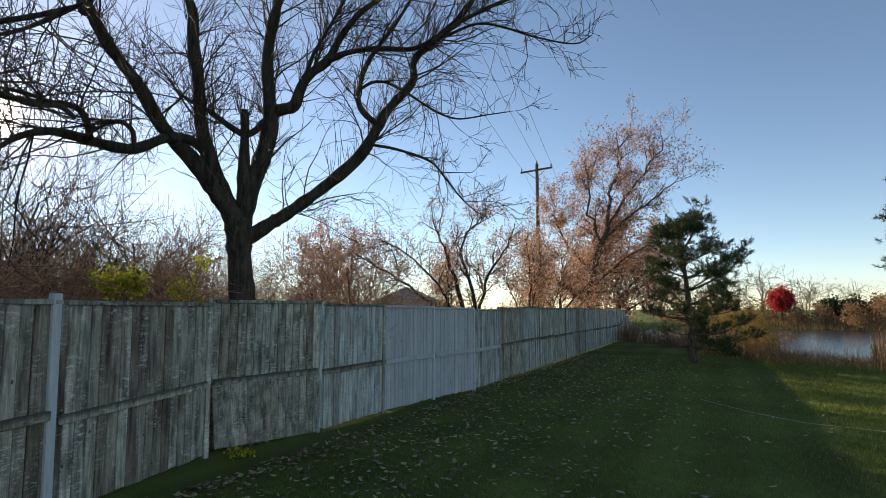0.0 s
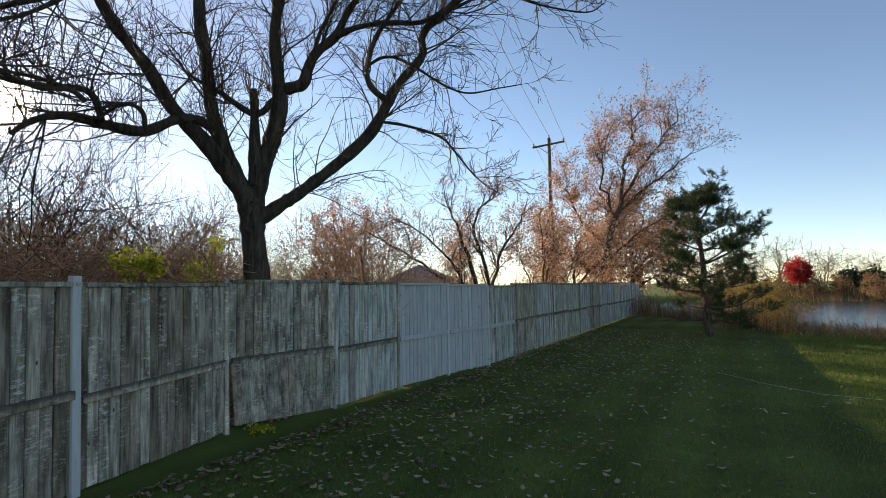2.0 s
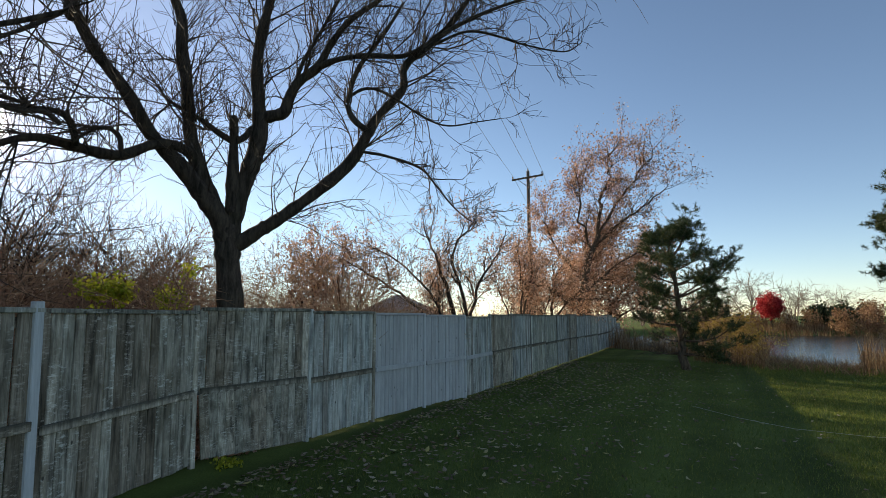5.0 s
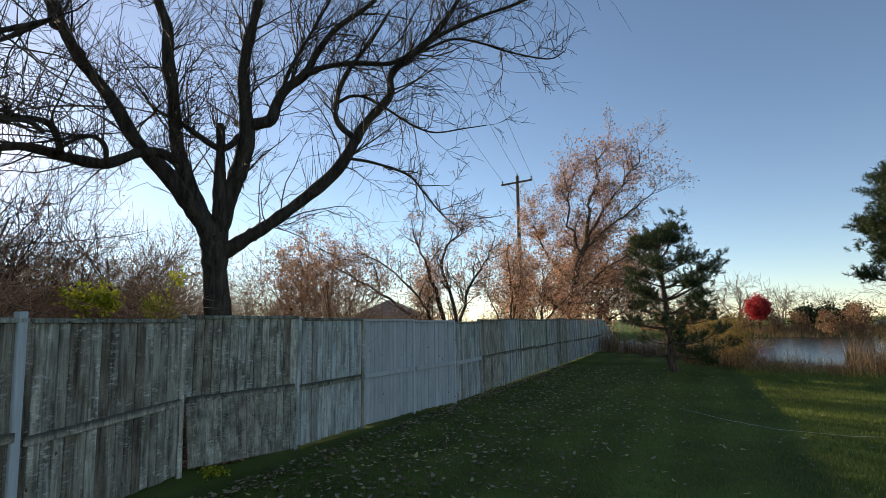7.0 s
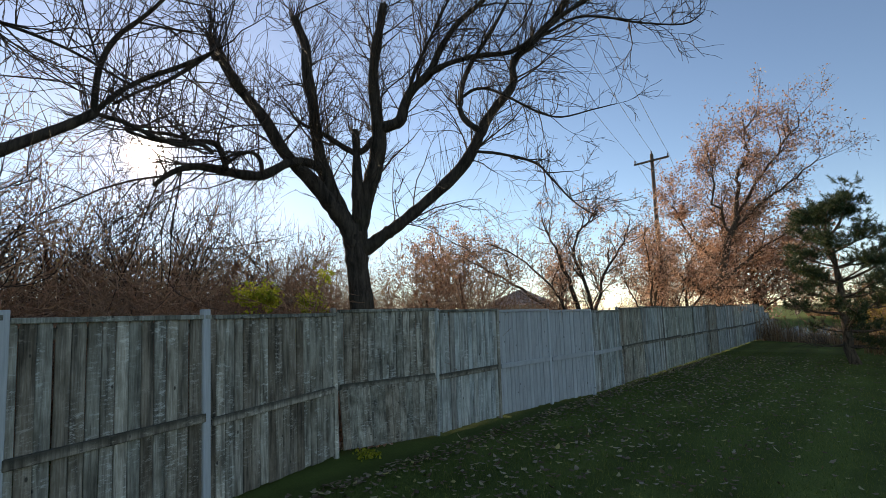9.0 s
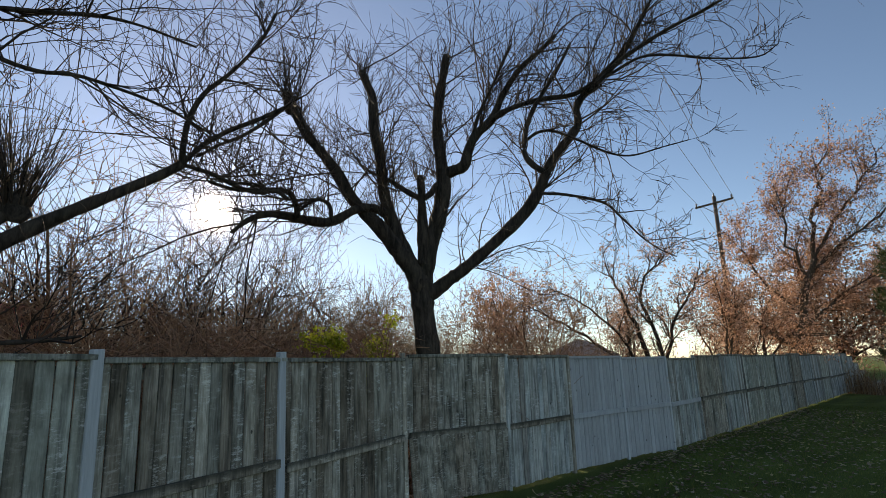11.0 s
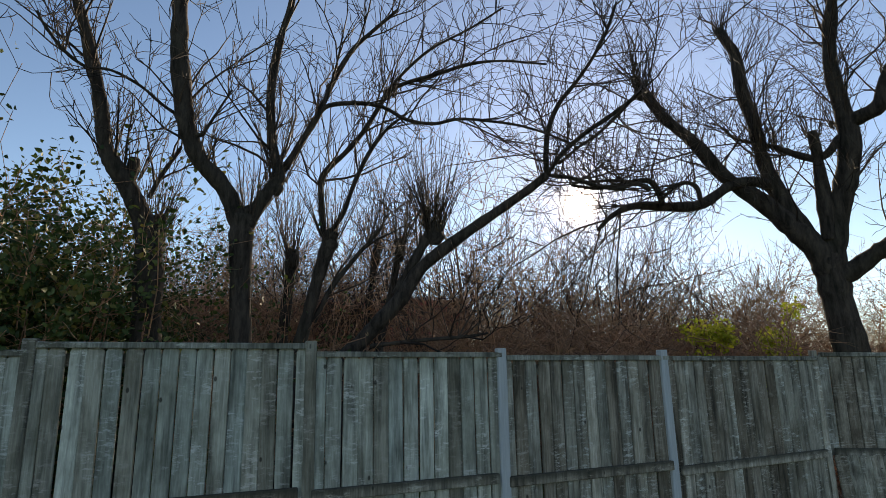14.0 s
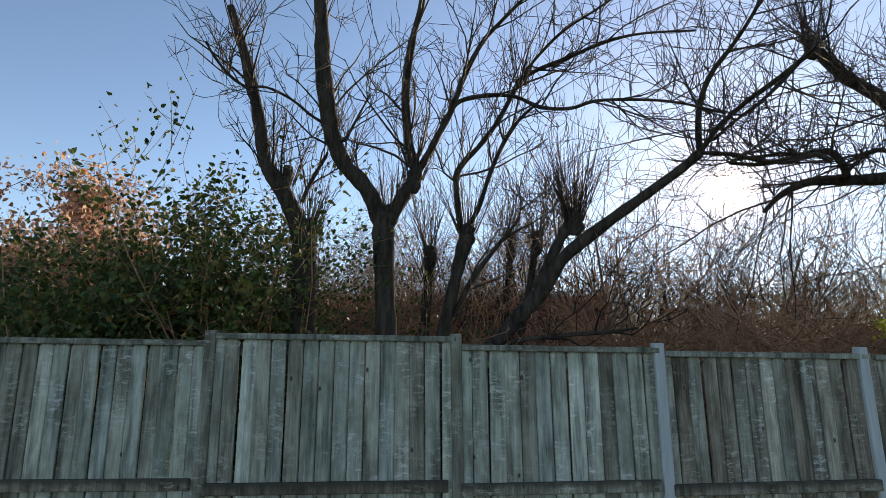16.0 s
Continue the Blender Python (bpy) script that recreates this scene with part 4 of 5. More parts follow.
def pollard(at, seed, tall, radius, lean, label, shoots=34, long=1.2):
    """A bare trunk cut back to a burl, with a sheaf of water shoots."""
    rng = np.random.RandomState(seed)
    base = empty("pollard_tree", at)
    tagged(base, label, "tree", "pollards behind the fence")
    t, fine = Tubes(), Tubes()
    path = [np.array((0.0, 0.0, -0.08)), np.array((lean[0] * 0.3, lean[1] * 0.3, tall * 0.45)), np.array((lean[0] * 0.75, lean[1] * 0.75, tall * 0.8)), np.array((lean[0], lean[1], tall))]
    rows = smooth_path([(*p, r) for p, r in zip(path, (radius * 1.3, radius, radius * 0.85, radius * 0.95))], 4)
    t.add(rows[:, :3], rows[:, 3] * (1 + 0.06 * rng.normal(size=len(rows))), 9, True)
    t.ob("trunk", BARK, base)
    x, y, z = path[-1]
    head = Tubes()
    head.add([(x, y, z - 0.2), (x, y, z - 0.1), (x + 0.03, y, z), (x - 0.02, y, z + 0.1), (x, y, z + 0.15)], [radius * 0.8, radius * 1.35, radius * 1.15, radius * 1.3, radius * 0.6], 9, True)
    head.ob("burl", BARK, base)
    for k in range(shoots):
        a, s = rng.uniform(0, 6.283), rng.uniform(0.1, 0.6)
        h = z if k % 3 else z * rng.uniform(0.6, 1.0)
        f = h / z
        grow(fine, rng, (x * f * f + 0.05 * math.cos(a), y * f * f + 0.05 * math.sin(a), h), (math.cos(a) * s, math.sin(a) * s, 1.0), long * rng.uniform(0.35, 1.1), 0.008, 1, 0.12, 0.14, (3,), 0.45, thin=0.004)
    fine.ob("crown", TWIG, base)
    return base


pollard((-7.6, 2.25, 0), 301, 3.15, 0.085, (-0.05, 0.15), "dark pollarded trunk with a burl and water shoots")
pollard((-7.1, 3.35, 0), 302, 3.3, 0.06, (0.3, 0.35), "slim leaning pollarded trunk with a small burl")
pollard((-7.7, 0.75, 0), 303, 3.2, 0.09, (0.1, -0.1), "slim pollarded trunk half hidden by a thicker one", 26, 0.9)
pollard((-9.2, 4.2, 0), 304, 3.6, 0.07, (0.2, 0.2), "slim bare pollarded trunk farther into the wood", 40, 1.5)
young = bare_tree("young_tree", (-9.3, 5.9, 0), 311, 4.0, 2, TWIG, "bare dark young tree with upright forks", None, (0, 0), 3, 0.25, (4, 5, 7), 0.06, "young trees of the wood", 0.005, 0.22, 0.22, 0.6)
for k, (x, y, g) in enumerate([(-10.6, 6.4, 1.05), (-9.6, 7.6, 0.95), (-11.8, 5.2, 1.1), (-10.9, 3.6, 0.95), (-12.5, 2.2, 1.0), (-8.2, 9.4, 0.9), (-12.2, 8.2, 1.1), (-6.6, 10.6, 0.85), (-11.5, 1.0, 0.85), (-7.6, 8.2, 0.75), (-9.0, 8.6, 1.0), (-10.2, 9.8, 1.15), (-8.8, 11.4, 1.1), (-11.4, 7.2, 1.2), (-13.2, 6.2, 1.2), (-13.8, 9.0, 1.3), (-10.0, 4.9, 0.95), (-12.4, 4.0, 1.15), (-7.4, 12.6, 1.0), (-10.8, 12.2, 1.25)]):
    copy_thing(young, pose(x, y, 0, 0, 0, 77 * k) @ Matrix.Scale(g, 4))


def leafy_shrub(name, at, seed, tall, wide, stems, leafmat, leafsize, count, label, shrink=0.55):
    """A shrub of thin stems with separate leaves."""
    rng = np.random.RandomState(seed)
    base = empty(name, at)
    tagged(base, label, "shrub")
    t, lv = Tubes(), Leaves(seed)
    for s in range(stems):
        a, q = rng.uniform(0, 6.283), rng.uniform(0.1, 1)
        way = np.array([math.cos(a) * wide / tall * q, math.sin(a) * wide / tall * q, 1.0])
        grow(t, rng, (math.cos(a) * 0.15 * q, math.sin(a) * 0.15 * q, 0), way, tall * rng.uniform(0.6, 1.0), 0.014, 2, 0.1, 0.25, (5, 6), 0.8, lv, (count, leafsize), 4, shrink)
    t.ob("branchwork", TWIG_BROWN, base)
    lv.ob("foliage", leafmat, base)
    return base


leafy_shrub("yellow_shrub", (-3.9, 7.35, 0), 41, 2.5, 0.1, 14, LEAF_YELLOW, 0.055, 6.0, "small shrub with bright yellow-green leaves", 0.1)
for k, (x, y, s) in enumerate([(-6.6, -0.5, 3.0), (-7.1, -1.0, 3.3), (-6.5, -1.4, 2.6), (-7.4, -0.1, 3.1), (-7.2, -2.1, 2.3), (-8.3, 0.2, 3.3), (-7.8, -0.8, 3.5), (-8.6, -2.2, 3.1)]):
    leafy_shrub("green_shrub", (x, y, 0), 50 + k, s, 0.7, 13, LEAF_GREEN, 0.062, 6.0, "tall green-leaved shrub crowding over the fence", 0.4)
for k, (x, y) in enumerate([(-7.0, 1.6), (-7.4, 2.5)]):
    leafy_shrub("green_shrub", (x, y, 0), 60 + k, 2.5, 0.8, 7, LEAF_GREEN, 0.06, 0.9, "low shrub with sparse green leaves behind the trunks")

leafy_shrub("overhanging_shrub", (-6.6, 0.05, 0), 67, 3.8, 0.8, 9, LEAF_GREEN, 0.06, 1.9, "arching shrub with loose dark green leaves", 0.36)
leafy_shrub("overhanging_shrub", (-6.9, -1.5, 0), 68, 3.6, 1.0, 8, LEAF_GREEN, 0.058, 1.6, "arching shrub with loose dark green leaves", 0.36)

# ---- rusty-leaved trees along the fence ----
def leafy_limbs(name, at, turn, limbs, seed, label, mat, leafmat, leaf, twig=1.4, per_m=4.0, thin=0.005, trunk_mat=None):
    """A tree from its main limbs in the plane of its widest spread; each limb carries twigs and its own share of leaves."""
    rng = np.random.RandomState(seed)
    base = empty(name, at, turn)
    tagged(base, label, "tree")
    w, lv = Tubes(), Leaves(seed)
    for key, (share, rows) in limbs.items():
        t = Tubes()
        path = smooth_path([(x, y, z, r) for x, y, z, r in rows], 4)
        path[1:, :3] += rng.normal(size=(len(path) - 1, 3)) * 0.04 * path[:, 2:3].max() / 5
        t.add(path[:, :3], path[:, 3], 8, True)
        t.ob("trunk" if key == "trunk" else "limb", trunk_mat or mat, base)
        n = len(path)
        length = np.linalg.norm(np.diff(path[:, :3], axis=0), axis=1).sum()
        for k in range(int(per_m * length * (0.35 if key == "trunk" else 1))):
            i = rng.randint(int(n * (0.5 if key == "trunk" else 0.15)), n)
            along = unit(path[min(i + 1, n - 1), :3] - path[i - 1, :3])
            side = unit(cross(along, rng.normal(size=3)))
            grow(w, rng, path[i, :3], along * 0.7 + side * 0.8 + np.array([0, 0, 0.15]), twig * rng.uniform(0.45, 1.2), min(path[i, 3] * 0.6, 0.022), 2, 0.14, 0.28, (5, 5), 0.75, lv, (leaf[0] * share, leaf[1]), 4, 0.5, thin, 2)
    w.ob("branchwork", mat, base)
    if lv.rows:
        lv.ob("foliage", leafmat, base)
    return base


TALL_RUSTY = {
    "trunk": (0.8, [(0, 0, -0.1, 0.24), (0.1, 0.05, 2.0, 0.2), (0.5, 0, 4.0, 0.17), (1.2, -0.1, 6.2, 0.13)]),
    "leader": (0.55, [(1.2, -0.1, 6.1, 0.11), (1.5, 0.2, 8.0, 0.08), (1.9, 0.1, 9.6, 0.055), (2.4, 0, 11.2, 0.03)]),
    "fork": (0.5, [(1.2, -0.1, 6.2, 0.09), (2.3, 0.5, 7.8, 0.07), (3.4, 0.7, 9.4, 0.05), (4.3, 0.8, 10.8, 0.025)]),
    "reach": (0.3, [(0.9, 0, 5.4, 0.08), (2.4, -0.5, 6.6, 0.06), (3.8, -0.8, 7.6, 0.04), (4.8, -0.9, 8.4, 0.02)]),
    "side": (1.1, [(0.4, 0, 3.4, 0.09), (-0.6, 0.4, 4.8, 0.07), (-1.4, 0.5, 6.2, 0.045), (-1.7, 0.4, 7.2, 0.025)]),
    "inner": (0.8, [(0.9, 0, 5.2, 0.08), (0.3, -0.5, 6.9, 0.06), (0.4, -0.7, 8.4, 0.04), (0.7, -0.6, 9.8, 0.025)]),
    "low_reach": (0.9, [(0.3, 0, 2.8, 0.08), (1.5, 0.6, 4.0, 0.06), (2.8, 0.9, 4.9, 0.04), (3.7, 1.0, 5.4, 0.02)]),
    "low_side": (1.1, [(0.1, 0, 1.8, 0.09), (-1.1, -0.5, 3.0, 0.07), (-2.2, -0.9, 4.0, 0.045), (-2.7, -1.0, 4.9, 0.025)]),
    "back": (1.0, [(0.4, 0, 3.6, 0.08), (0.6, 1.3, 5.2, 0.06), (0.5, 2.0, 6.8, 0.035)]),
}
BROAD_RUSTY = {
    "trunk": (1.0, [(0, 0, -0.1, 0.17), (0.1, 0, 1.6, 0.14), (0, 0.1, 3.2, 0.10)]),
    "a": (1.0, [(0, 0.1, 3.1, 0.08), (0.3, 0, 4.6, 0.06), (0.2, 0.1, 6.2, 0.03)]),
    "b": (1.0, [(0, 0, 2.0, 0.08), (-1.0, 0.3, 3.2, 0.06), (-1.7, 0.4, 4.6, 0.03)]),
    "c": (1.0, [(0, 0, 2.2, 0.08), (1.1, -0.3, 3.4, 0.06), (2.2, -0.4, 4.4, 0.03)]),
    "d": (1.0, [(0.1, 0, 1.3, 0.07), (1.5, 0.4, 2.2, 0.05), (2.8, 0.5, 2.9, 0.03)]),
    "e": (1.0, [(0.1, 0, 1.2, 0.07), (-1.4, -0.4, 2.0, 0.05), (-2.5, -0.5, 2.8, 0.03)]),
}
ARCHING = {
    "trunk": (0.4, [(0, 0, -0.1, 0.085), (-0.25, 0, 1.6, 0.07), (-0.6, 0.1, 3.0, 0.05), (-0.95, 0.1, 3.8, 0.03), (-1.2, 0.1, 4.5, 0.015)]),
    "mid": (0.7, [(0.05, 0, 0.2, 0.07), (0.1, -0.1, 1.8, 0.055), (-0.3, -0.2, 3.2, 0.04), (-0.15, -0.2, 3.9, 0.03), (0.4, -0.1, 4.5, 0.015)]),
    "outer": (0.6, [(0.1, 0, 0.2, 0.06), (0.3, 0.2, 1.8, 0.05), (0.7, 0.3, 3.0, 0.035), (1.2, 0.3, 3.8, 0.02), (1.3, 0.3, 4.3, 0.012)]),
    "long": (0.7, [(-0.1, 0, 0.4, 0.06), (-1.3, 0.1, 1.9, 0.045), (-2.5, 0.2, 2.8, 0.03), (-3.6, 0.2, 3.4, 0.018), (-4.3, 0.2, 3.7, 0.01)]),
    "bow": (0.6, [(-0.15, 0, 0.9, 0.05), (-1.0, -0.4, 2.4, 0.035), (-1.9, -0.6, 3.3, 0.022), (-2.6, -0.6, 3.7, 0.012)]),
}
SLENDER = {
    "trunk": (1.0, [(0, 0, -0.1, 0.05), (0.15, 0, 1.6, 0.04), (0.2, 0, 2.8, 0.028), (0.05, 0, 4.2, 0.012)]),
    "fork": (1.0, [(0.1, 0, 1.4, 0.035), (0.45, 0.1, 2.6, 0.024), (0.6, 0.1, 3.7, 0.012)]),
    "side": (0.9, [(0.1, 0, 1.1, 0.03), (-0.5, -0.1, 2.3, 0.02), (-0.8, -0.1, 3.3, 0.012)]),
}
leafy_limbs("rusty_tree", (7.8, 28.9, 0), -15, TALL_RUSTY, 71, "tall leaning tree with thinning rust-orange leaves", BARK_BROWN, LEAF_ORANGE, (1.9, 0.1), 1.7, 4.6)
broad = leafy_limbs("rusty_tree", (10.8, 33.0, 0), -18, BROAD_RUSTY, 72, "broad tree with rust-orange leaves and tangled limbs", BARK_BROWN, LEAF_ORANGE, (2.3, 0.15), 1.9, 5.5, 0.006)
small = leafy_limbs("rusty_tree", (5.4, 24.5, 0), -10, {k: (v[0], [(x * 0.65, y * 0.65, z * 0.68, r * 0.6) for x, y, z, r in v[1]]) for k, v in BROAD_RUSTY.items()}, 73, "small rust-leaved tree leaning over the fence", BARK_BROWN, LEAF_ORANGE, (0.9, 0.085), 1.3, 5.0, 0.0045)
leafy_limbs("sparse_tree", (0.9, 15.9, 0), -2, ARCHING, 74, "arching bare tree with few pale rust leaves", BARK_BROWN, LEAF_ORANGE, (0.75, 0.06), 1.0, 4.5, 0.0036, BARK)
slender = leafy_limbs("sparse_tree", (2.9, 18.6, 0), -6, SLENDER, 75, "slender tree with a few rust leaves at its top", BARK_BROWN, LEAF_ORANGE, (1.3, 0.07), 0.9, 5.0, 0.0036)
for k, (x, y, g) in enumerate([(3.6, 21.4, 0.9), (-3.4, 14.8, 0.9), (4.6, 23.6, 1.0), (-2.8, 17.5, 1.0), (0.2, 19.8, 0.95)]):
    copy_thing(slender, pose(x, y, 0, 0, 0, 67 * k) @ Matrix.Scale(g, 4))
for k in range(12):
    a = 14 + k * 2.2
    x = 0.73 + FD[0] * (a - 11.44) * 1.12 - 1.8 - 1.5 * wood_rng.random()
    src = small if k % 2 else kinds[3]
    copy_thing(src, pose(x, 11.44 + (a - 11.44), 0, 0, 0, 57 * k) @ Matrix.Scale(0.55 if k % 2 else 0.8, 4))


copy_thing(broad, pose(-13.8, -3.6, 0, 0, 0, 40) @ Matrix.Scale(0.72, 4))
copy_thing(broad, pose(-12.8, -5.6, 0, 0, 0, 160) @ Matrix.Scale(0.7, 4))


# ---- pines ----
def pine(name, at, seed, tall, crown, clusters, label, low=0.9, turn=0.0, full_side=-0.45):
    """A pine: trunk, whorled limbs and brush-like needle clusters."""
    rng = np.random.RandomState(seed)
    base = empty(name, at, turn)
    tagged(base, label, "tree")
    t = Tubes()
    zs = np.linspace(-0.1, tall * 0.96, 9)
    spine = np.stack([0.05 * np.cumsum(rng.normal(size=9)), 0.05 * np.cumsum(rng.normal(size=9)), zs], 1)
    spine[0, :2] = 0
    t.add(spine, np.linspace(0.15, 0.03, 9), 9)
    t.ob("trunk", PINE_BARK, base)
    limbs = Tubes()

    tufts = []

    def cluster(p, way, size):
        tufts.append((*p, *way, size))

    for k in range(clusters):
        # whorls of five or six limbs, each whorl turned from the last
        tier, spoke = divmod(k, 6)
        h = low / tall + (0.97 - low / tall) * (tier + rng.uniform(-0.12, 0.12)) / max(1, clusters // 6 - 1)
        h = min(0.97, max(0.05, h))
        i = min(7, int(h * 8))
        p0 = spine[i] + (spine[i + 1] - spine[i]) * (h * 8 - i)
        a = spoke * 1.047 + tier * 0.6 + rng.normal() * 0.2
        full = 1.0 + 0.22 * math.cos(a - full_side)
        reach = crown * np.interp(h, [0, 0.12, 0.35, 0.55, 0.75, 0.9, 1.0], [0.7, 0.9, 0.95, 0.95, 0.88, 0.66, 0.4]) * rng.uniform(0.65, 1.05) * full
        d = unit(np.array([math.cos(a), math.sin(a), -0.05 + 0.75 * h * h]))
        pts = [p0]
        for s in range(5):
            d = unit(d + rng.normal(size=3) * np.array([0.2, 0.2, 0.1]) + np.array([0, 0, 0.03 + 0.05 * s]))
            pts.append(pts[-1] + d * reach / 5)
        limbs.add(pts, np.linspace(0.018 + 0.011 * reach, 0.007, 6), 5)
        dead = h < 0.5 and math.cos(a - full_side) < -0.2 and rng.rand() < 0.7
        ends = [(pts[5], d)]
        for s in range(3, 6):
            for _ in range(2):
                side = unit(cross(d, np.array([0, 0, 1.0]))) * rng.choice([-1, 1])
                w = unit(d * 0.7 + side * rng.uniform(0.3, 1.1) + np.array([0, 0, rng.uniform(0.0, 0.35)]))
                o = pts[s - 1] + (pts[s] - pts[s - 1]) * rng.rand()
                q = o + w * rng.uniform(0.25, 0.6) * (0.5 + 0.25 * reach)
                limbs.add([o, (o + q) / 2 + rng.normal(size=3) * 0.03, q], [0.011, 0.008, 0.005], 3)
                ends.append((q, w))
                if dead:
                    for _ in range(4):
                        e = q + rng.normal(size=3) * 0.18
                        limbs.add([o + (q - o) * rng.rand(), (q + e) / 2, e], [0.005, 0.004, 0.003], 3)
        for q, w in ends:
            if dead and rng.rand() < 0.85:
                continue
            # a clump of upright tufts round each branch end
            big = rng.uniform(0.09, 0.17)
            for _ in range(int(60 * big)):
                off = rng.normal(size=3) * np.array([big, big, big * 0.6]) - w * big * 0.4
                cluster(q + off, unit(off * 2.0 + w * 0.2 + np.array([0, 0, 0.22])), 0.12)
    limbs.ob("branchwork", PINE_BARK, base)
    q = np.repeat(np.array(tufts), 34, axis=0)
    n = len(q)
    d = q[:, 3:6] * 0.55 + rng.normal(size=(n, 3)) * 0.75
    d /= np.linalg.norm(d, axis=1)[:, None]
    s = np.cross(d, rng.normal(size=(n, 3)))
    s *= 0.0065 / (np.linalg.norm(s, axis=1)[:, None] + 1e-9)
    o = q[:, :3] + q[:, 3:6] * rng.uniform(-0.12, 0.06, (n, 1))
    v = np.stack([o + s, o - s, o + d * q[:, 6:7] * rng.uniform(0.7, 1.15, (n, 1))], 1).reshape(-1, 3)
    mesh_ob("foliage", v, [np.arange(3 * n).reshape(-1, 3)], NEEDLE, base)
    return base


pine("pine_tree", (8.25, 17.5, gz(8.25, 17.5)), 81, 4.45, 1.85, 54, "dark green pine with open airy crown on the lawn", 0.6)
pine("pine_tree", (12.3, 12.1, gz(12.3, 12.1)), 82, 5.3, 1.6, 84, "full dark green pine lit by low sun", 2.7, 0.0, 2.6)


# ---- utility pole and wires ----
def utility_pole(at, turn):
    base = empty("utility_pole", at, turn)
    tagged(base, "tall brown wooden utility pole with one crossarm", "utility pole")
    t = Tubes()
    t.add([(0, 0, -0.3), (0, 0, 6), (0, 0, 12.1)], [0.17, 0.14, 0.11], 12, True)
    t.ob("pole", POLE_WOOD, base)
    arm = part("crossarm", box(2.5, 0.1, 0.12, 0.01), POLE_WOOD, base)
    arm.matrix_basis = pose(0, -0.13, 11.55)
    for s in (-1, 1):
        b = Tubes()
        b.add([(s * 0.75, -0.13, 11.57), (0, -0.13, 10.95)], [0.022, 0.022], 5)
        b.ob("brace", WIRE, base)
    for x, z in ((-1.18, 11.67), (1.18, 11.67), (0, 12.1)):
        b = Tubes()
        b.add([(x, -0.13 if x else 0, z), (x, -0.13 if x else 0, z + 0.06), (x, -0.13 if x else 0, z + 0.1), (x, -0.13 if x else 0, z + 0.2)], [0.03, 0.06, 0.045, 0.05], 8, True)
        b.ob("insulator", CERAMIC, base)
    return base


utility_pole((6.8, 37.4, 0), -38)
for side, top in ((-1.18, 11.87), (1.18, 11.87), (0.0, 12.3)):
    t = Tubes()
    for way in (-1, 1):
        o = Vector((6.8 + side * math.cos(radians(38)), 37.4 - side * math.sin(radians(38)), top))
        far = o + Vector((-0.29, -0.957, 0)) * 46 * way + Vector((0, 0, 1.0))
        pts = [o.lerp(far, k / 10) - Vector((0, 0, 3.6 * (k / 10) * (1 - k / 10))) for k in range(11)]
        t.add(pts, [0.012] * 11, 4)
    wire = t.ob("power_wire", WIRE)
    tagged(wire, "thin grey overhead power wire on the pole", "wire", "overhead wires")


# ---- house roof beyond the wood ----
def house(at, turn):
    base = empty("house", at, turn)
    tagged(base, "low house with brown gabled roof beyond the trees", "house")
    part("wall", box(11, 8, 2.7), WALL_BEIGE, base)
    bm = bmesh.new()
    pts = [(-5.9, -4.5, 2.6), (5.9, -4.5, 2.6), (5.9, 4.5, 2.6), (-5.9, 4.5, 2.6), (-3.2, 0, 4.75), (3.2, 0, 4.75)]
    vs = [bm.verts.new(p) for p in pts]
    for q in ((0, 1, 5, 4), (1, 2, 5), (2, 3, 4, 5), (3, 0, 4), (3, 2, 1, 0)):
        bm.faces.new([vs[k] for k in q])
    part("roof", bm, ROOF, base)
    for x in (-3, 0, 3):
        w = part("window", box(1.2, 0.06, 1.1, 0.01), GLASS_DARK, base)
        w.matrix_basis = pose(x, -4.02, 1.0)


house((-4.6, 75, 0), 84)


# ---- train beyond the wood ----
def rail_car(name, at, turn, length, label, engine=False):
    base = empty(name, at, turn)
    tagged(base, label, "train", "cars of the train")
    f = part("underframe", box(length, 2.6, 0.45, 0.04, (0, 0, 0.9)), TRAIN_BLACK, base)
    if engine:
        part("stripe", box(length, 2.9, 0.55, 0.03, (0, 0, 1.36)), TRAIN_YELLOW, base, "yellow side sill")
        part("hood", box(length * 0.76, 2.3, 2.35, 0.12, (length * 0.12, 0, 1.92)), TRAIN_RED, base, "red engine hood")
        cab = part("cab", box(2.7, 2.9, 2.55, 0.15, (-length * 0.34, 0, 1.92)), TRAIN_RED, base, "red driver's cab")
        part("cab_roof", box(2.8, 3.0, 0.18, 0.06, (-length * 0.34, 0, 4.48)), TRAIN_BLUE, base, "pale blue-grey cab roof")
        part("nose", box(1.8, 2.0, 1.5, 0.2, (-length * 0.45, 0, 1.92)), TRAIN_RED, base)
        for k in (-0.7, 0.0, 0.7):
            w = part("window", box(0.5, 0.06, 0.7, 0.02, (-length * 0.34 + k, -1.46, 3.4)), GLASS_DARK, cab)
        for k in range(8):
            part("vent", box(0.7, 0.05, 0.5, 0.01, (-length * 0.12 + k * 1.6, -1.18, 3.5)), TRAIN_BLACK, base)
        part("roof_fan", box(length * 0.5, 1.6, 0.2, 0.05, (length * 0.16, 0, 4.28)), TRAIN_BLUE, base)
        for s in (-0.35, 0.35):
            h = part("headlight", box(0.08, 0.2, 0.2, 0.03, (-length * 0.5 - 0.02, s, 2.6)), CERAMIC, base)
    for s in (-1, 1):
        tr = part("truck", box(3.2, 2.3, 0.4, 0.05, (s * length * 0.34, 0, 0.55)), TRAIN_BLACK, base)
        for k in (-1, 1):
            b = Tubes()
            x = s * length * 0.34 + k * 0.95
            b.add([(x, -1.0, 0.46), (x, 1.0, 0.46)], [0.46, 0.46], 16, True)
            b.ob("wheel", TRAIN_BLACK, tr)


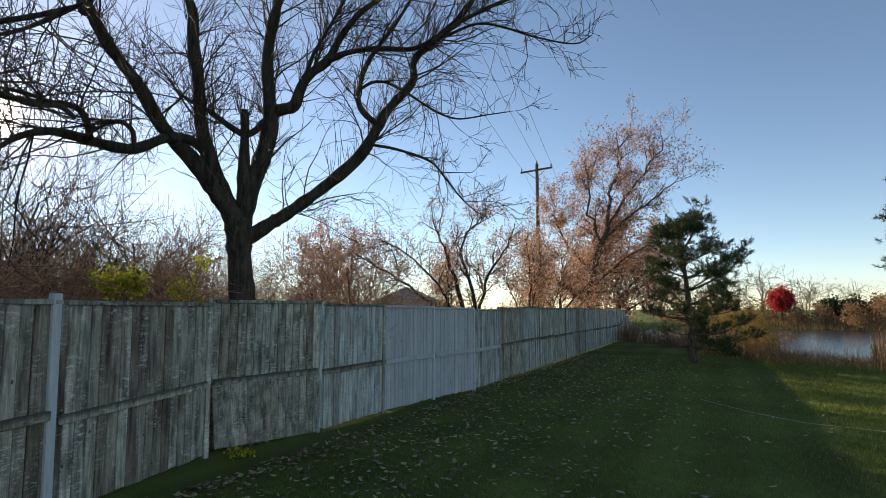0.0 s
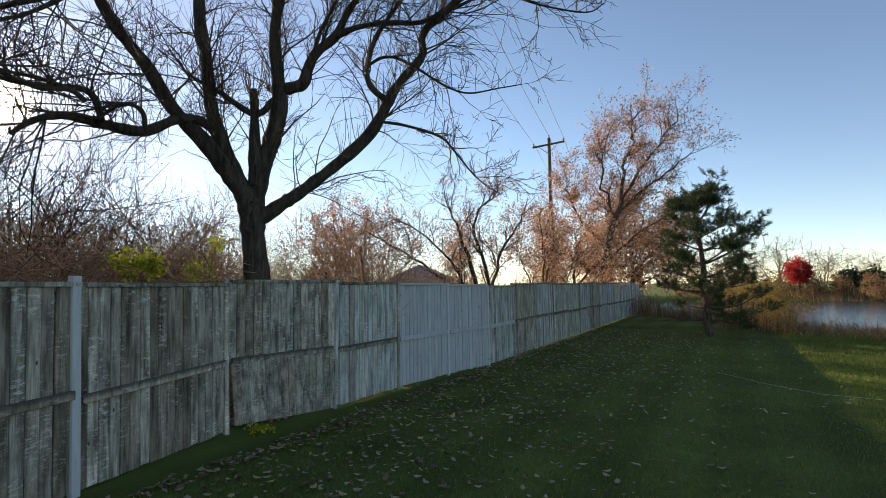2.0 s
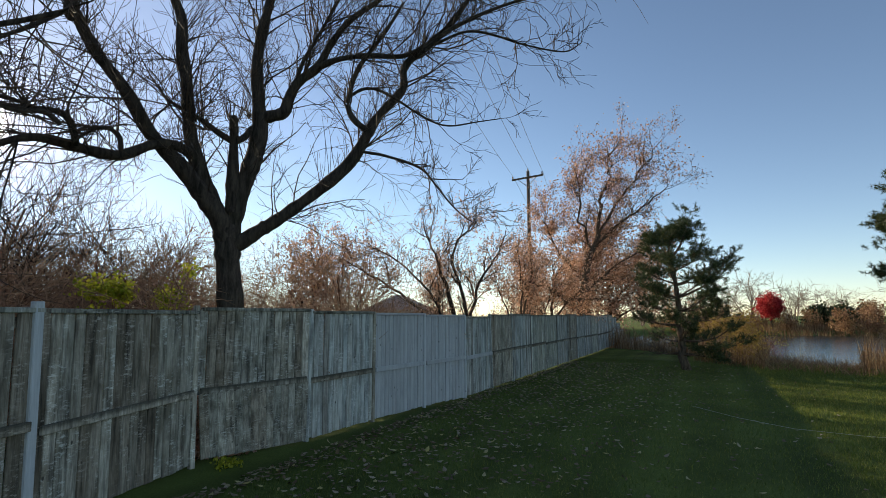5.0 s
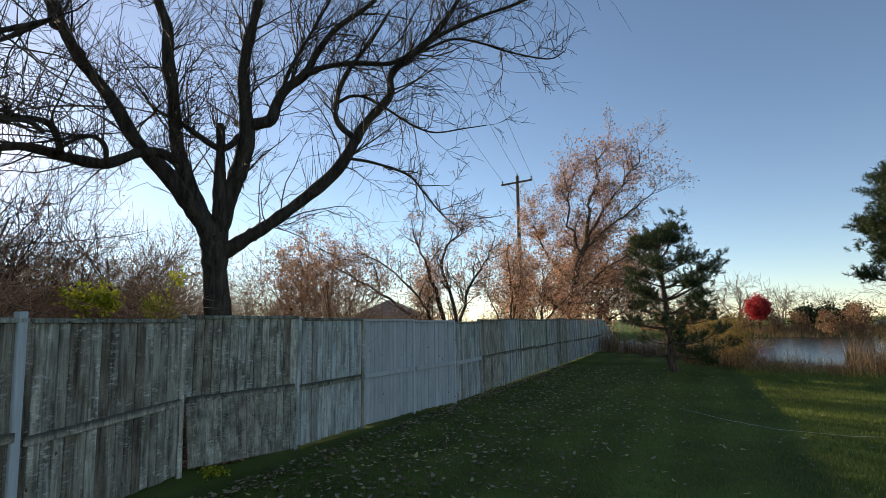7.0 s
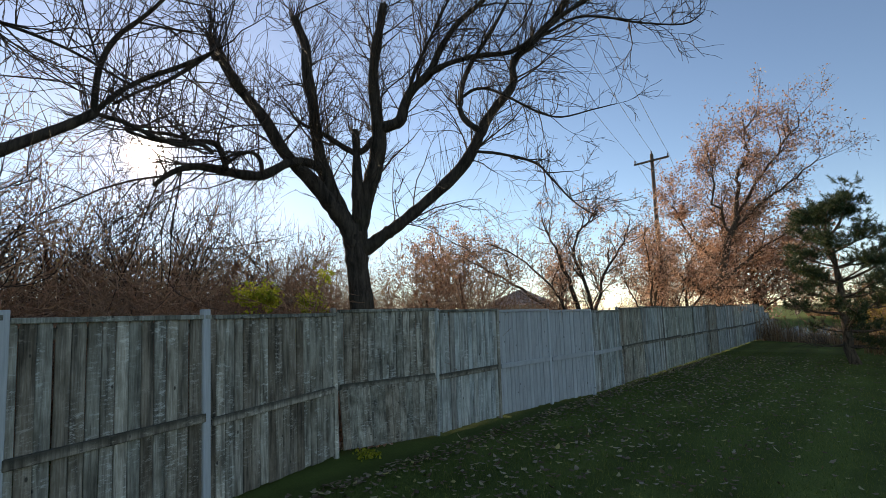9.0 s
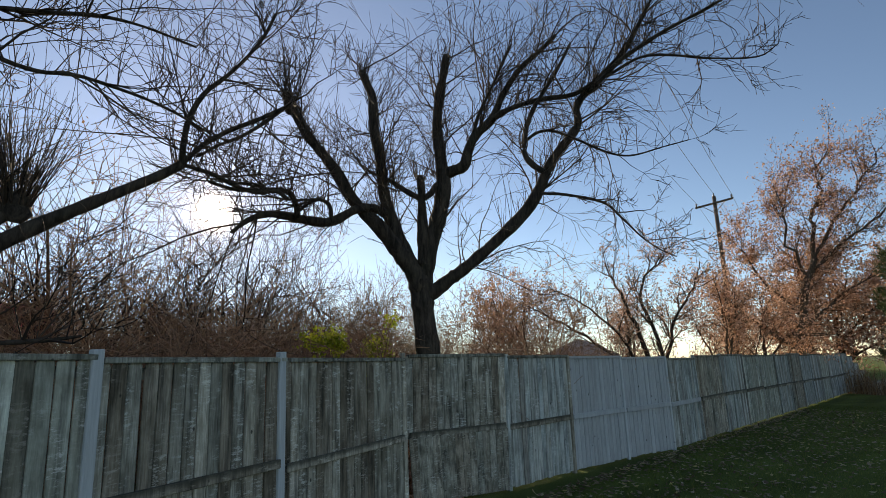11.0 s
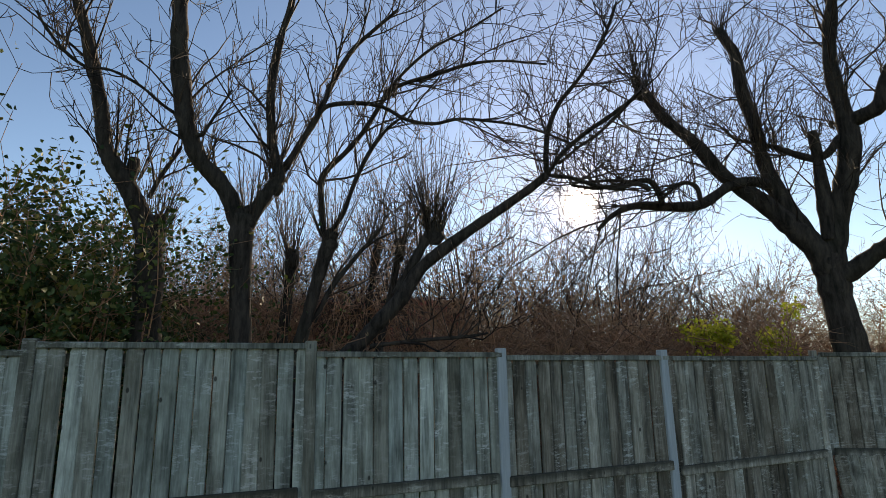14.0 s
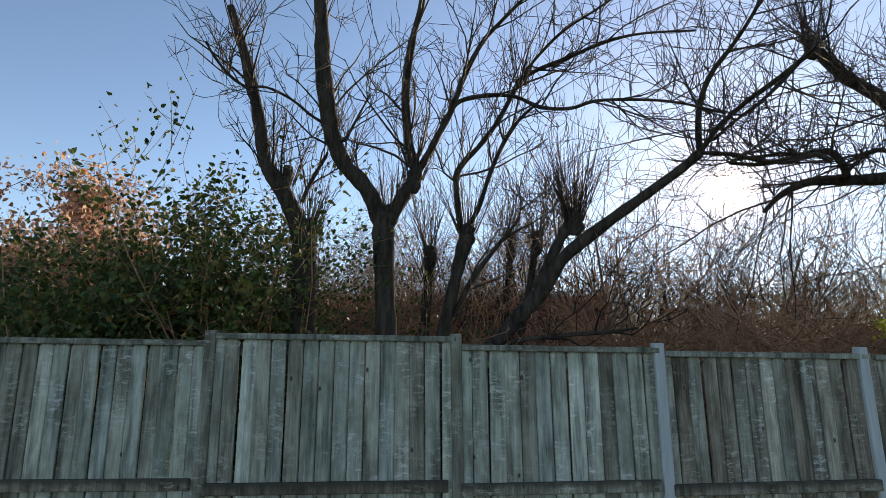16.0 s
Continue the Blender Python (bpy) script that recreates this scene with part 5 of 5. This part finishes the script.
TR_A = math.degrees(math.atan2(0.74, 0.67))
tx, ty = -35.6, 2.6
for k, (ln, eng) in enumerate([(19.0, True)]):
    rail_car("locomotive" if eng else "freight_wagon", (tx + 0.67 * ln / 2, ty + 0.74 * ln / 2, 0.35), TR_A, ln,
             "red locomotive with yellow sill seen through the trees" if eng else "oxide-brown box freight wagon behind the trees", eng)
    tx, ty = tx + 0.67 * (ln + 1.0), ty + 0.74 * (ln + 1.0)
bank = mesh_ob("embankment", [(-62 + dx, -26 + dy, z) for dx, dy, z in ((1.8, -1.6, -0.05), (0.9, -0.8, 0.36), (-3, 2.7, 0.36), (-4.5, 4.0, -0.05))] +
               [(22 + dx, 67 + dy, z) for dx, dy, z in ((1.8, -1.6, -0.05), (0.9, -0.8, 0.36), (-3, 2.7, 0.36), (-4.5, 4.0, -0.05))],
               [(0, 1, 5, 4), (1, 2, 6, 5), (2, 3, 7, 6)], soil.m)
tagged(bank, "low gravel bank that carries the railway", "embankment", kind="structure")

# ---- pond edge: reeds, golden shrubs, far bank ----
rr = np.random.RandomState(91)
rv, rf, hv, hf = [], [], [], []
count = 0
while count < 13000:
    x, y = rr.uniform(9, 34), rr.uniform(11, 40)
    e = math.hypot((x - 40) / 30.0, (y - 43) / 31.0)
    edge = 1.13 + 0.06 * noise.noise((x * 0.35, y * 0.35, 3.0))
    spit = math.hypot(x - 14.6, y - 20.2) < 4.3 + 0.7 * noise.noise((x * 0.5, y * 0.5, 5.0))
    if not (spit or 0.93 < e < edge) or rr.rand() > 0.25 + 0.9 * abs(noise.noise((x * 0.5, y * 0.5, 7.0))):
        continue
    count += 1
    z = max(gz(x, y), -1.05)
    dip_az = math.degrees(math.atan2(x, y))
    h = rr.choice([0.55, 0.8, 1.0, 1.25]) * rr.uniform(0.8, 1.55) * (0.15 if 32.0 < dip_az < 38.5 else 1.0) * (0.75 + 0.5 * noise.noise((x * 0.4, y * 0.4, 1.0)))
    a, lean = rr.uniform(0, 6.283), rr.normal() * 0.26
    top = np.array([x + lean * math.cos(a) * h, y + lean * math.sin(a) * h, z + h])
    s = np.array([math.cos(a + 1.57), math.sin(a + 1.57), 0]) * 0.008
    b = np.array([x, y, z - 0.05])
    m = (b + top) / 2 + np.array([0, 0, 0.05 * h])
    o = len(rv)
    rv += [tuple(b + s), tuple(b - s), tuple(m + s), tuple(m - s), tuple(top)]
    rf += [(o, o + 1, o + 3, o + 2), (o + 2, o + 3, o + 4)]
    for k in range(2):
        w = rr.normal(size=3) * np.array([0.3, 0.3, 0.25]) + np.array([0, 0, 0.18])
        q = b + (top - b) * rr.uniform(0.3, 0.95)
        o = len(rv)
        rv += [tuple(q + s * 1.3), tuple(q - s * 1.3), tuple(q + w * 0.7)]
        rf += [(o, o + 1, o + 2)]
reeds = mesh_ob("reeds", rv, rf, REED)
tagged(reeds, "dry tan reeds and tall grass along the pond", "reeds", kind="stuff")
for k, (x, y, s) in enumerate([(12.2, 21.6, 1.0), (12.8, 23.6, 0.95), (11.7, 19.9, 0.75), (13.6, 25.2, 0.95), (21.5, 22.5, 0.75), (19.0, 20.5, 0.7), (23.5, 24.0, 0.8)]):
    if k == 0:
        gold = leafy_shrub("golden_shrub", (x, y, -0.4), 95, 2.2, 0.9, 10, REED_GOLD, 0.08, 1.6, "golden-leaved willow shrub at the pond's edge", 0.4)
    else:
        copy_thing(gold, pose(x, y, -0.5, 0, 0, 70 * k) @ Matrix.Scale(s, 4))
rv, rf = [], []
for k in range(5200):
    az, rg = radians(rr.uniform(22, 50)), rr.uniform(86, 95)
    x, y, h = math.sin(az) * rg, math.cos(az) * rg, rr.uniform(0.5, 1.2)
    z, o, q = gz(x, y), len(rv), rr.normal(size=2) * 0.25
    rv += [(x - 0.04, y + 0.02, z - 0.1), (x + 0.04, y - 0.02, z - 0.1), (x + q[0], y + q[1], z + h)]
    rf.append((o, o + 1, o + 2))
tagged(mesh_ob("far_reeds", rv, rf, REED), "band of dry tan reeds on the far bank", "reeds", kind="stuff")
red_rng = np.random.RandomState(97)
base = empty("red_maple", (48.2, 76.2, -0.2))
tagged(base, "round crimson-leaved maple across the pond", "tree")
t = Tubes()
t.add([(0, 0, -0.3), (0, 0, 1.6), (0.1, 0, 3.8)], [0.16, 0.13, 0.08], 8)
for k in range(26):
    a = k * 2.4
    grow(t, red_rng, (0, 0, 2.0 + 0.08 * k), (math.cos(a), math.sin(a), 0.7), 1.2, 0.03, 1, 0.2, 0.2, (3,), 0.6)
t.ob("branchwork", BARK_BROWN, base)
lv = Leaves(98)
for k in range(5200):
    d = unit(red_rng.normal(size=3))
    r = (0.5 + 0.42 * red_rng.rand()) * (1 + 0.5 * noise.noise((d[0] * 2.2, d[1] * 2.2, d[2] * 2.2)))
    lv.add((d[0] * 1.9 * r, d[1] * 1.9 * r, 3.3 + d[2] * 2.0 * r), 0.22, 0.7)
lv.ob("foliage", LEAF_RED, base)

far_a = bare_tree("far_bare_tree", (52, 88, 0), 101, 11.0, 5, TWIG_TAN, "far bare tree with a fan of pale twigs", None, (0, 0), 3, 0.55, (5, 5, 5), 0.16, "bare trees across the pond", 0.022)
for k, (x, y, s) in enumerate([(44, 92, 0.95), (58, 86, 0.8), (38, 98, 0.9), (70, 76, 0.95), (76, 70, 1.05), (82, 66, 0.9), (64, 84, 0.7)]):
    copy_thing(far_a, pose(x, y, -0.2, 0, 0, 63 * k) @ Matrix.Scale(s, 4))
hedge_src = leafy_shrub("dark_hedge", (56.5, 78.4, -0.2), 103, 3.3, 1.4, 16, NEEDLE, 0.36, 2.2, "dark evergreen hedge bush across the pond", 0.3)
for k, (x, y, s) in enumerate([(51.5, 68, 1.0), (54, 66.5, 0.95)]):
    copy_thing(hedge_src, pose(x + 7.2, y + 9, -0.2, 0, 0, 90 * k) @ Matrix.Scale(s, 4))
far_brush = bare_tree("far_brush_shrub", (60, 74, -0.3), 105, 4.0, 5, TWIG_BROWN, "far rusty brush on the opposite bank", LEAF_BROWN, (1.4, 0.3), 2, 0.9, (6, 7), 0.04, "brush across the pond", 0.02)
for k in range(24):
    a = radians(24 + k * 1.9)
    rg = 82 + 14 * wood_rng.random()
    copy_thing(far_brush, pose(math.sin(a) * rg, math.cos(a) * rg, -0.3, 0, 0, 47 * k) @ Matrix.Scale(wood_rng.uniform(0.5, 1.1), 4))
wall = mesh_ob("far_wall", *(lambda b: ([v.co[:] for v in b.verts], [[v.index for v in f.verts] for f in b.faces]))(box(14, 0.4, 1.1, 0.03, (0, 0, 0))), CONCRETE)
wall.matrix_basis = pose(72, 73, -0.1, 0, 0, -45)
tagged(wall, "low pale concrete wall on the far bank", "wall")

# ---- lawn details ----
gr = np.random.RandomState(111)
bv, bf = [], []
for k in range(120000):
    d = gr.uniform(0.12, 9.5) ** 1.0
    s = gr.uniform(-9, 12) if k % 3 else gr.uniform(-9, 4)
    x, y = F0[0] + FD[0] * s + FD[1] * d, F0[1] + FD[1] * s - FD[0] * d
    if x < fence_x(y) + 0.1 or math.hypot(x, y) < 3.2:
        continue
    z = gz(x, y)
    near_fence = x - fence_x(y) < 0.35
    h = gr.uniform(0.025, 0.055) * (2.0 if near_fence and gr.rand() < 0.4 else 1.0)
    a = gr.uniform(0, 6.283)
    l = gr.normal(size=2) * 0.018
    w = 0.0035
    o = len(bv)
    bv += [(x + math.cos(a) * w, y + math.sin(a) * w, z - 0.004), (x - math.cos(a) * w, y - math.sin(a) * w, z - 0.004), (x + l[0], y + l[1], z + h)]
    bf.append((o, o + 1, o + 2))
blades = mesh_ob("grass_blades", bv, [np.array(bf)], BLADE)
tagged(blades, "short green blades of mown grass", "grass", kind="stuff")
bv, bf = [], []
for k in range(110000):
    d, q = gr.uniform(6.0, 17.0), gr.uniform(-9, 13)
    x, y = F0[0] + FD[0] * q + FD[1] * d, F0[1] + FD[1] * q - FD[0] * d
    if math.hypot(x, y) < 7 or x < 4:
        continue
    z, a, l, w = gz(x, y), gr.uniform(0, 6.283), gr.normal(size=2) * 0.02, 0.007
    o = len(bv)
    bv += [(x + math.cos(a) * w, y + math.sin(a) * w, z - 0.004), (x - math.cos(a) * w, y - math.sin(a) * w, z - 0.004), (x + l[0], y + l[1], z + gr.uniform(0.035, 0.07))]
    bf.append((o, o + 1, o + 2))
tagged(mesh_ob("grass_blades", bv, [np.array(bf)], BLADE), "green blades of mown grass catching the low sun", "grass", kind="stuff")
lit = Leaves(113)
for k in range(5000):
    s = gr.uniform(-8, 10)
    d = abs(gr.normal()) * 2.3 + 0.05 if k % 5 else gr.uniform(0.0, 0.3)
    x, y = F0[0] + FD[0] * s + FD[1] * d, F0[1] + FD[1] * s - FD[0] * d
    if x < fence_x(y) + 0.06:
        continue
    lit.add((x, y, gz(x, y) + 0.03), gr.uniform(0.04, 0.10), 0.6, True)
litter = lit.ob("fallen_leaves", LEAF_LITTER)
tagged(litter, "scattered dry brown fallen leaves on the lawn", "leaves", kind="stuff")
floor_leaves = Leaves(123)
for k in range(9000):
    a, d = radians(gr.uniform(17, 30)), gr.uniform(7.2, 14.0)
    x, y = -math.sin(a) * d, math.cos(a) * d
    if x < fence_x(y) - 0.12:
        floor_leaves.add((x, y, gz(x, y) + gr.uniform(0.01, 0.05)), gr.uniform(0.06, 0.11), 0.7)
tagged(floor_leaves.ob("wood_floor_leaves", LEAF_ORANGE), "thick layer of rust-coloured leaves on the wood floor", "leaves", kind="stuff")
# a streak of sunlight on the lawn, modelled as a thin pale tube
cord = Tubes()
cord.add([(5.0, 10.5, gz(5.0, 10.5) + 0.03), (5.25, 9.3, gz(5.25, 9.3) + 0.03), (5.6, 8.45, gz(5.6, 8.45) + 0.03), (6.4, 7.95, gz(6.4, 7.95) + 0.03), (7.4, 7.85, gz(7.4, 7.85) + 0.03)], [0.003] * 5, 6)
tagged(cord.ob("garden_cord", CONCRETE), "thin pale cord lying across the grass", "cord")
weeds = Leaves(121)
for k in range(150):
    s, d = gr.uniform(0, 0.3), gr.normal() * 0.1
    x, y = -2.5 + 0.55 * s + d * 0.5, 6.3 + 0.7 * s - d * 0.4
    weeds.add((x + 0.12, y - 0.05, gz(x, y) + gr.uniform(0.01, 0.12) * (1 - s)), gr.uniform(0.03, 0.06), 0.6)
tagged(weeds.ob("yellow_weeds", LEAF_YELLOW), "small yellow-green weeds at the foot of the fence", "weeds", kind="stuff")
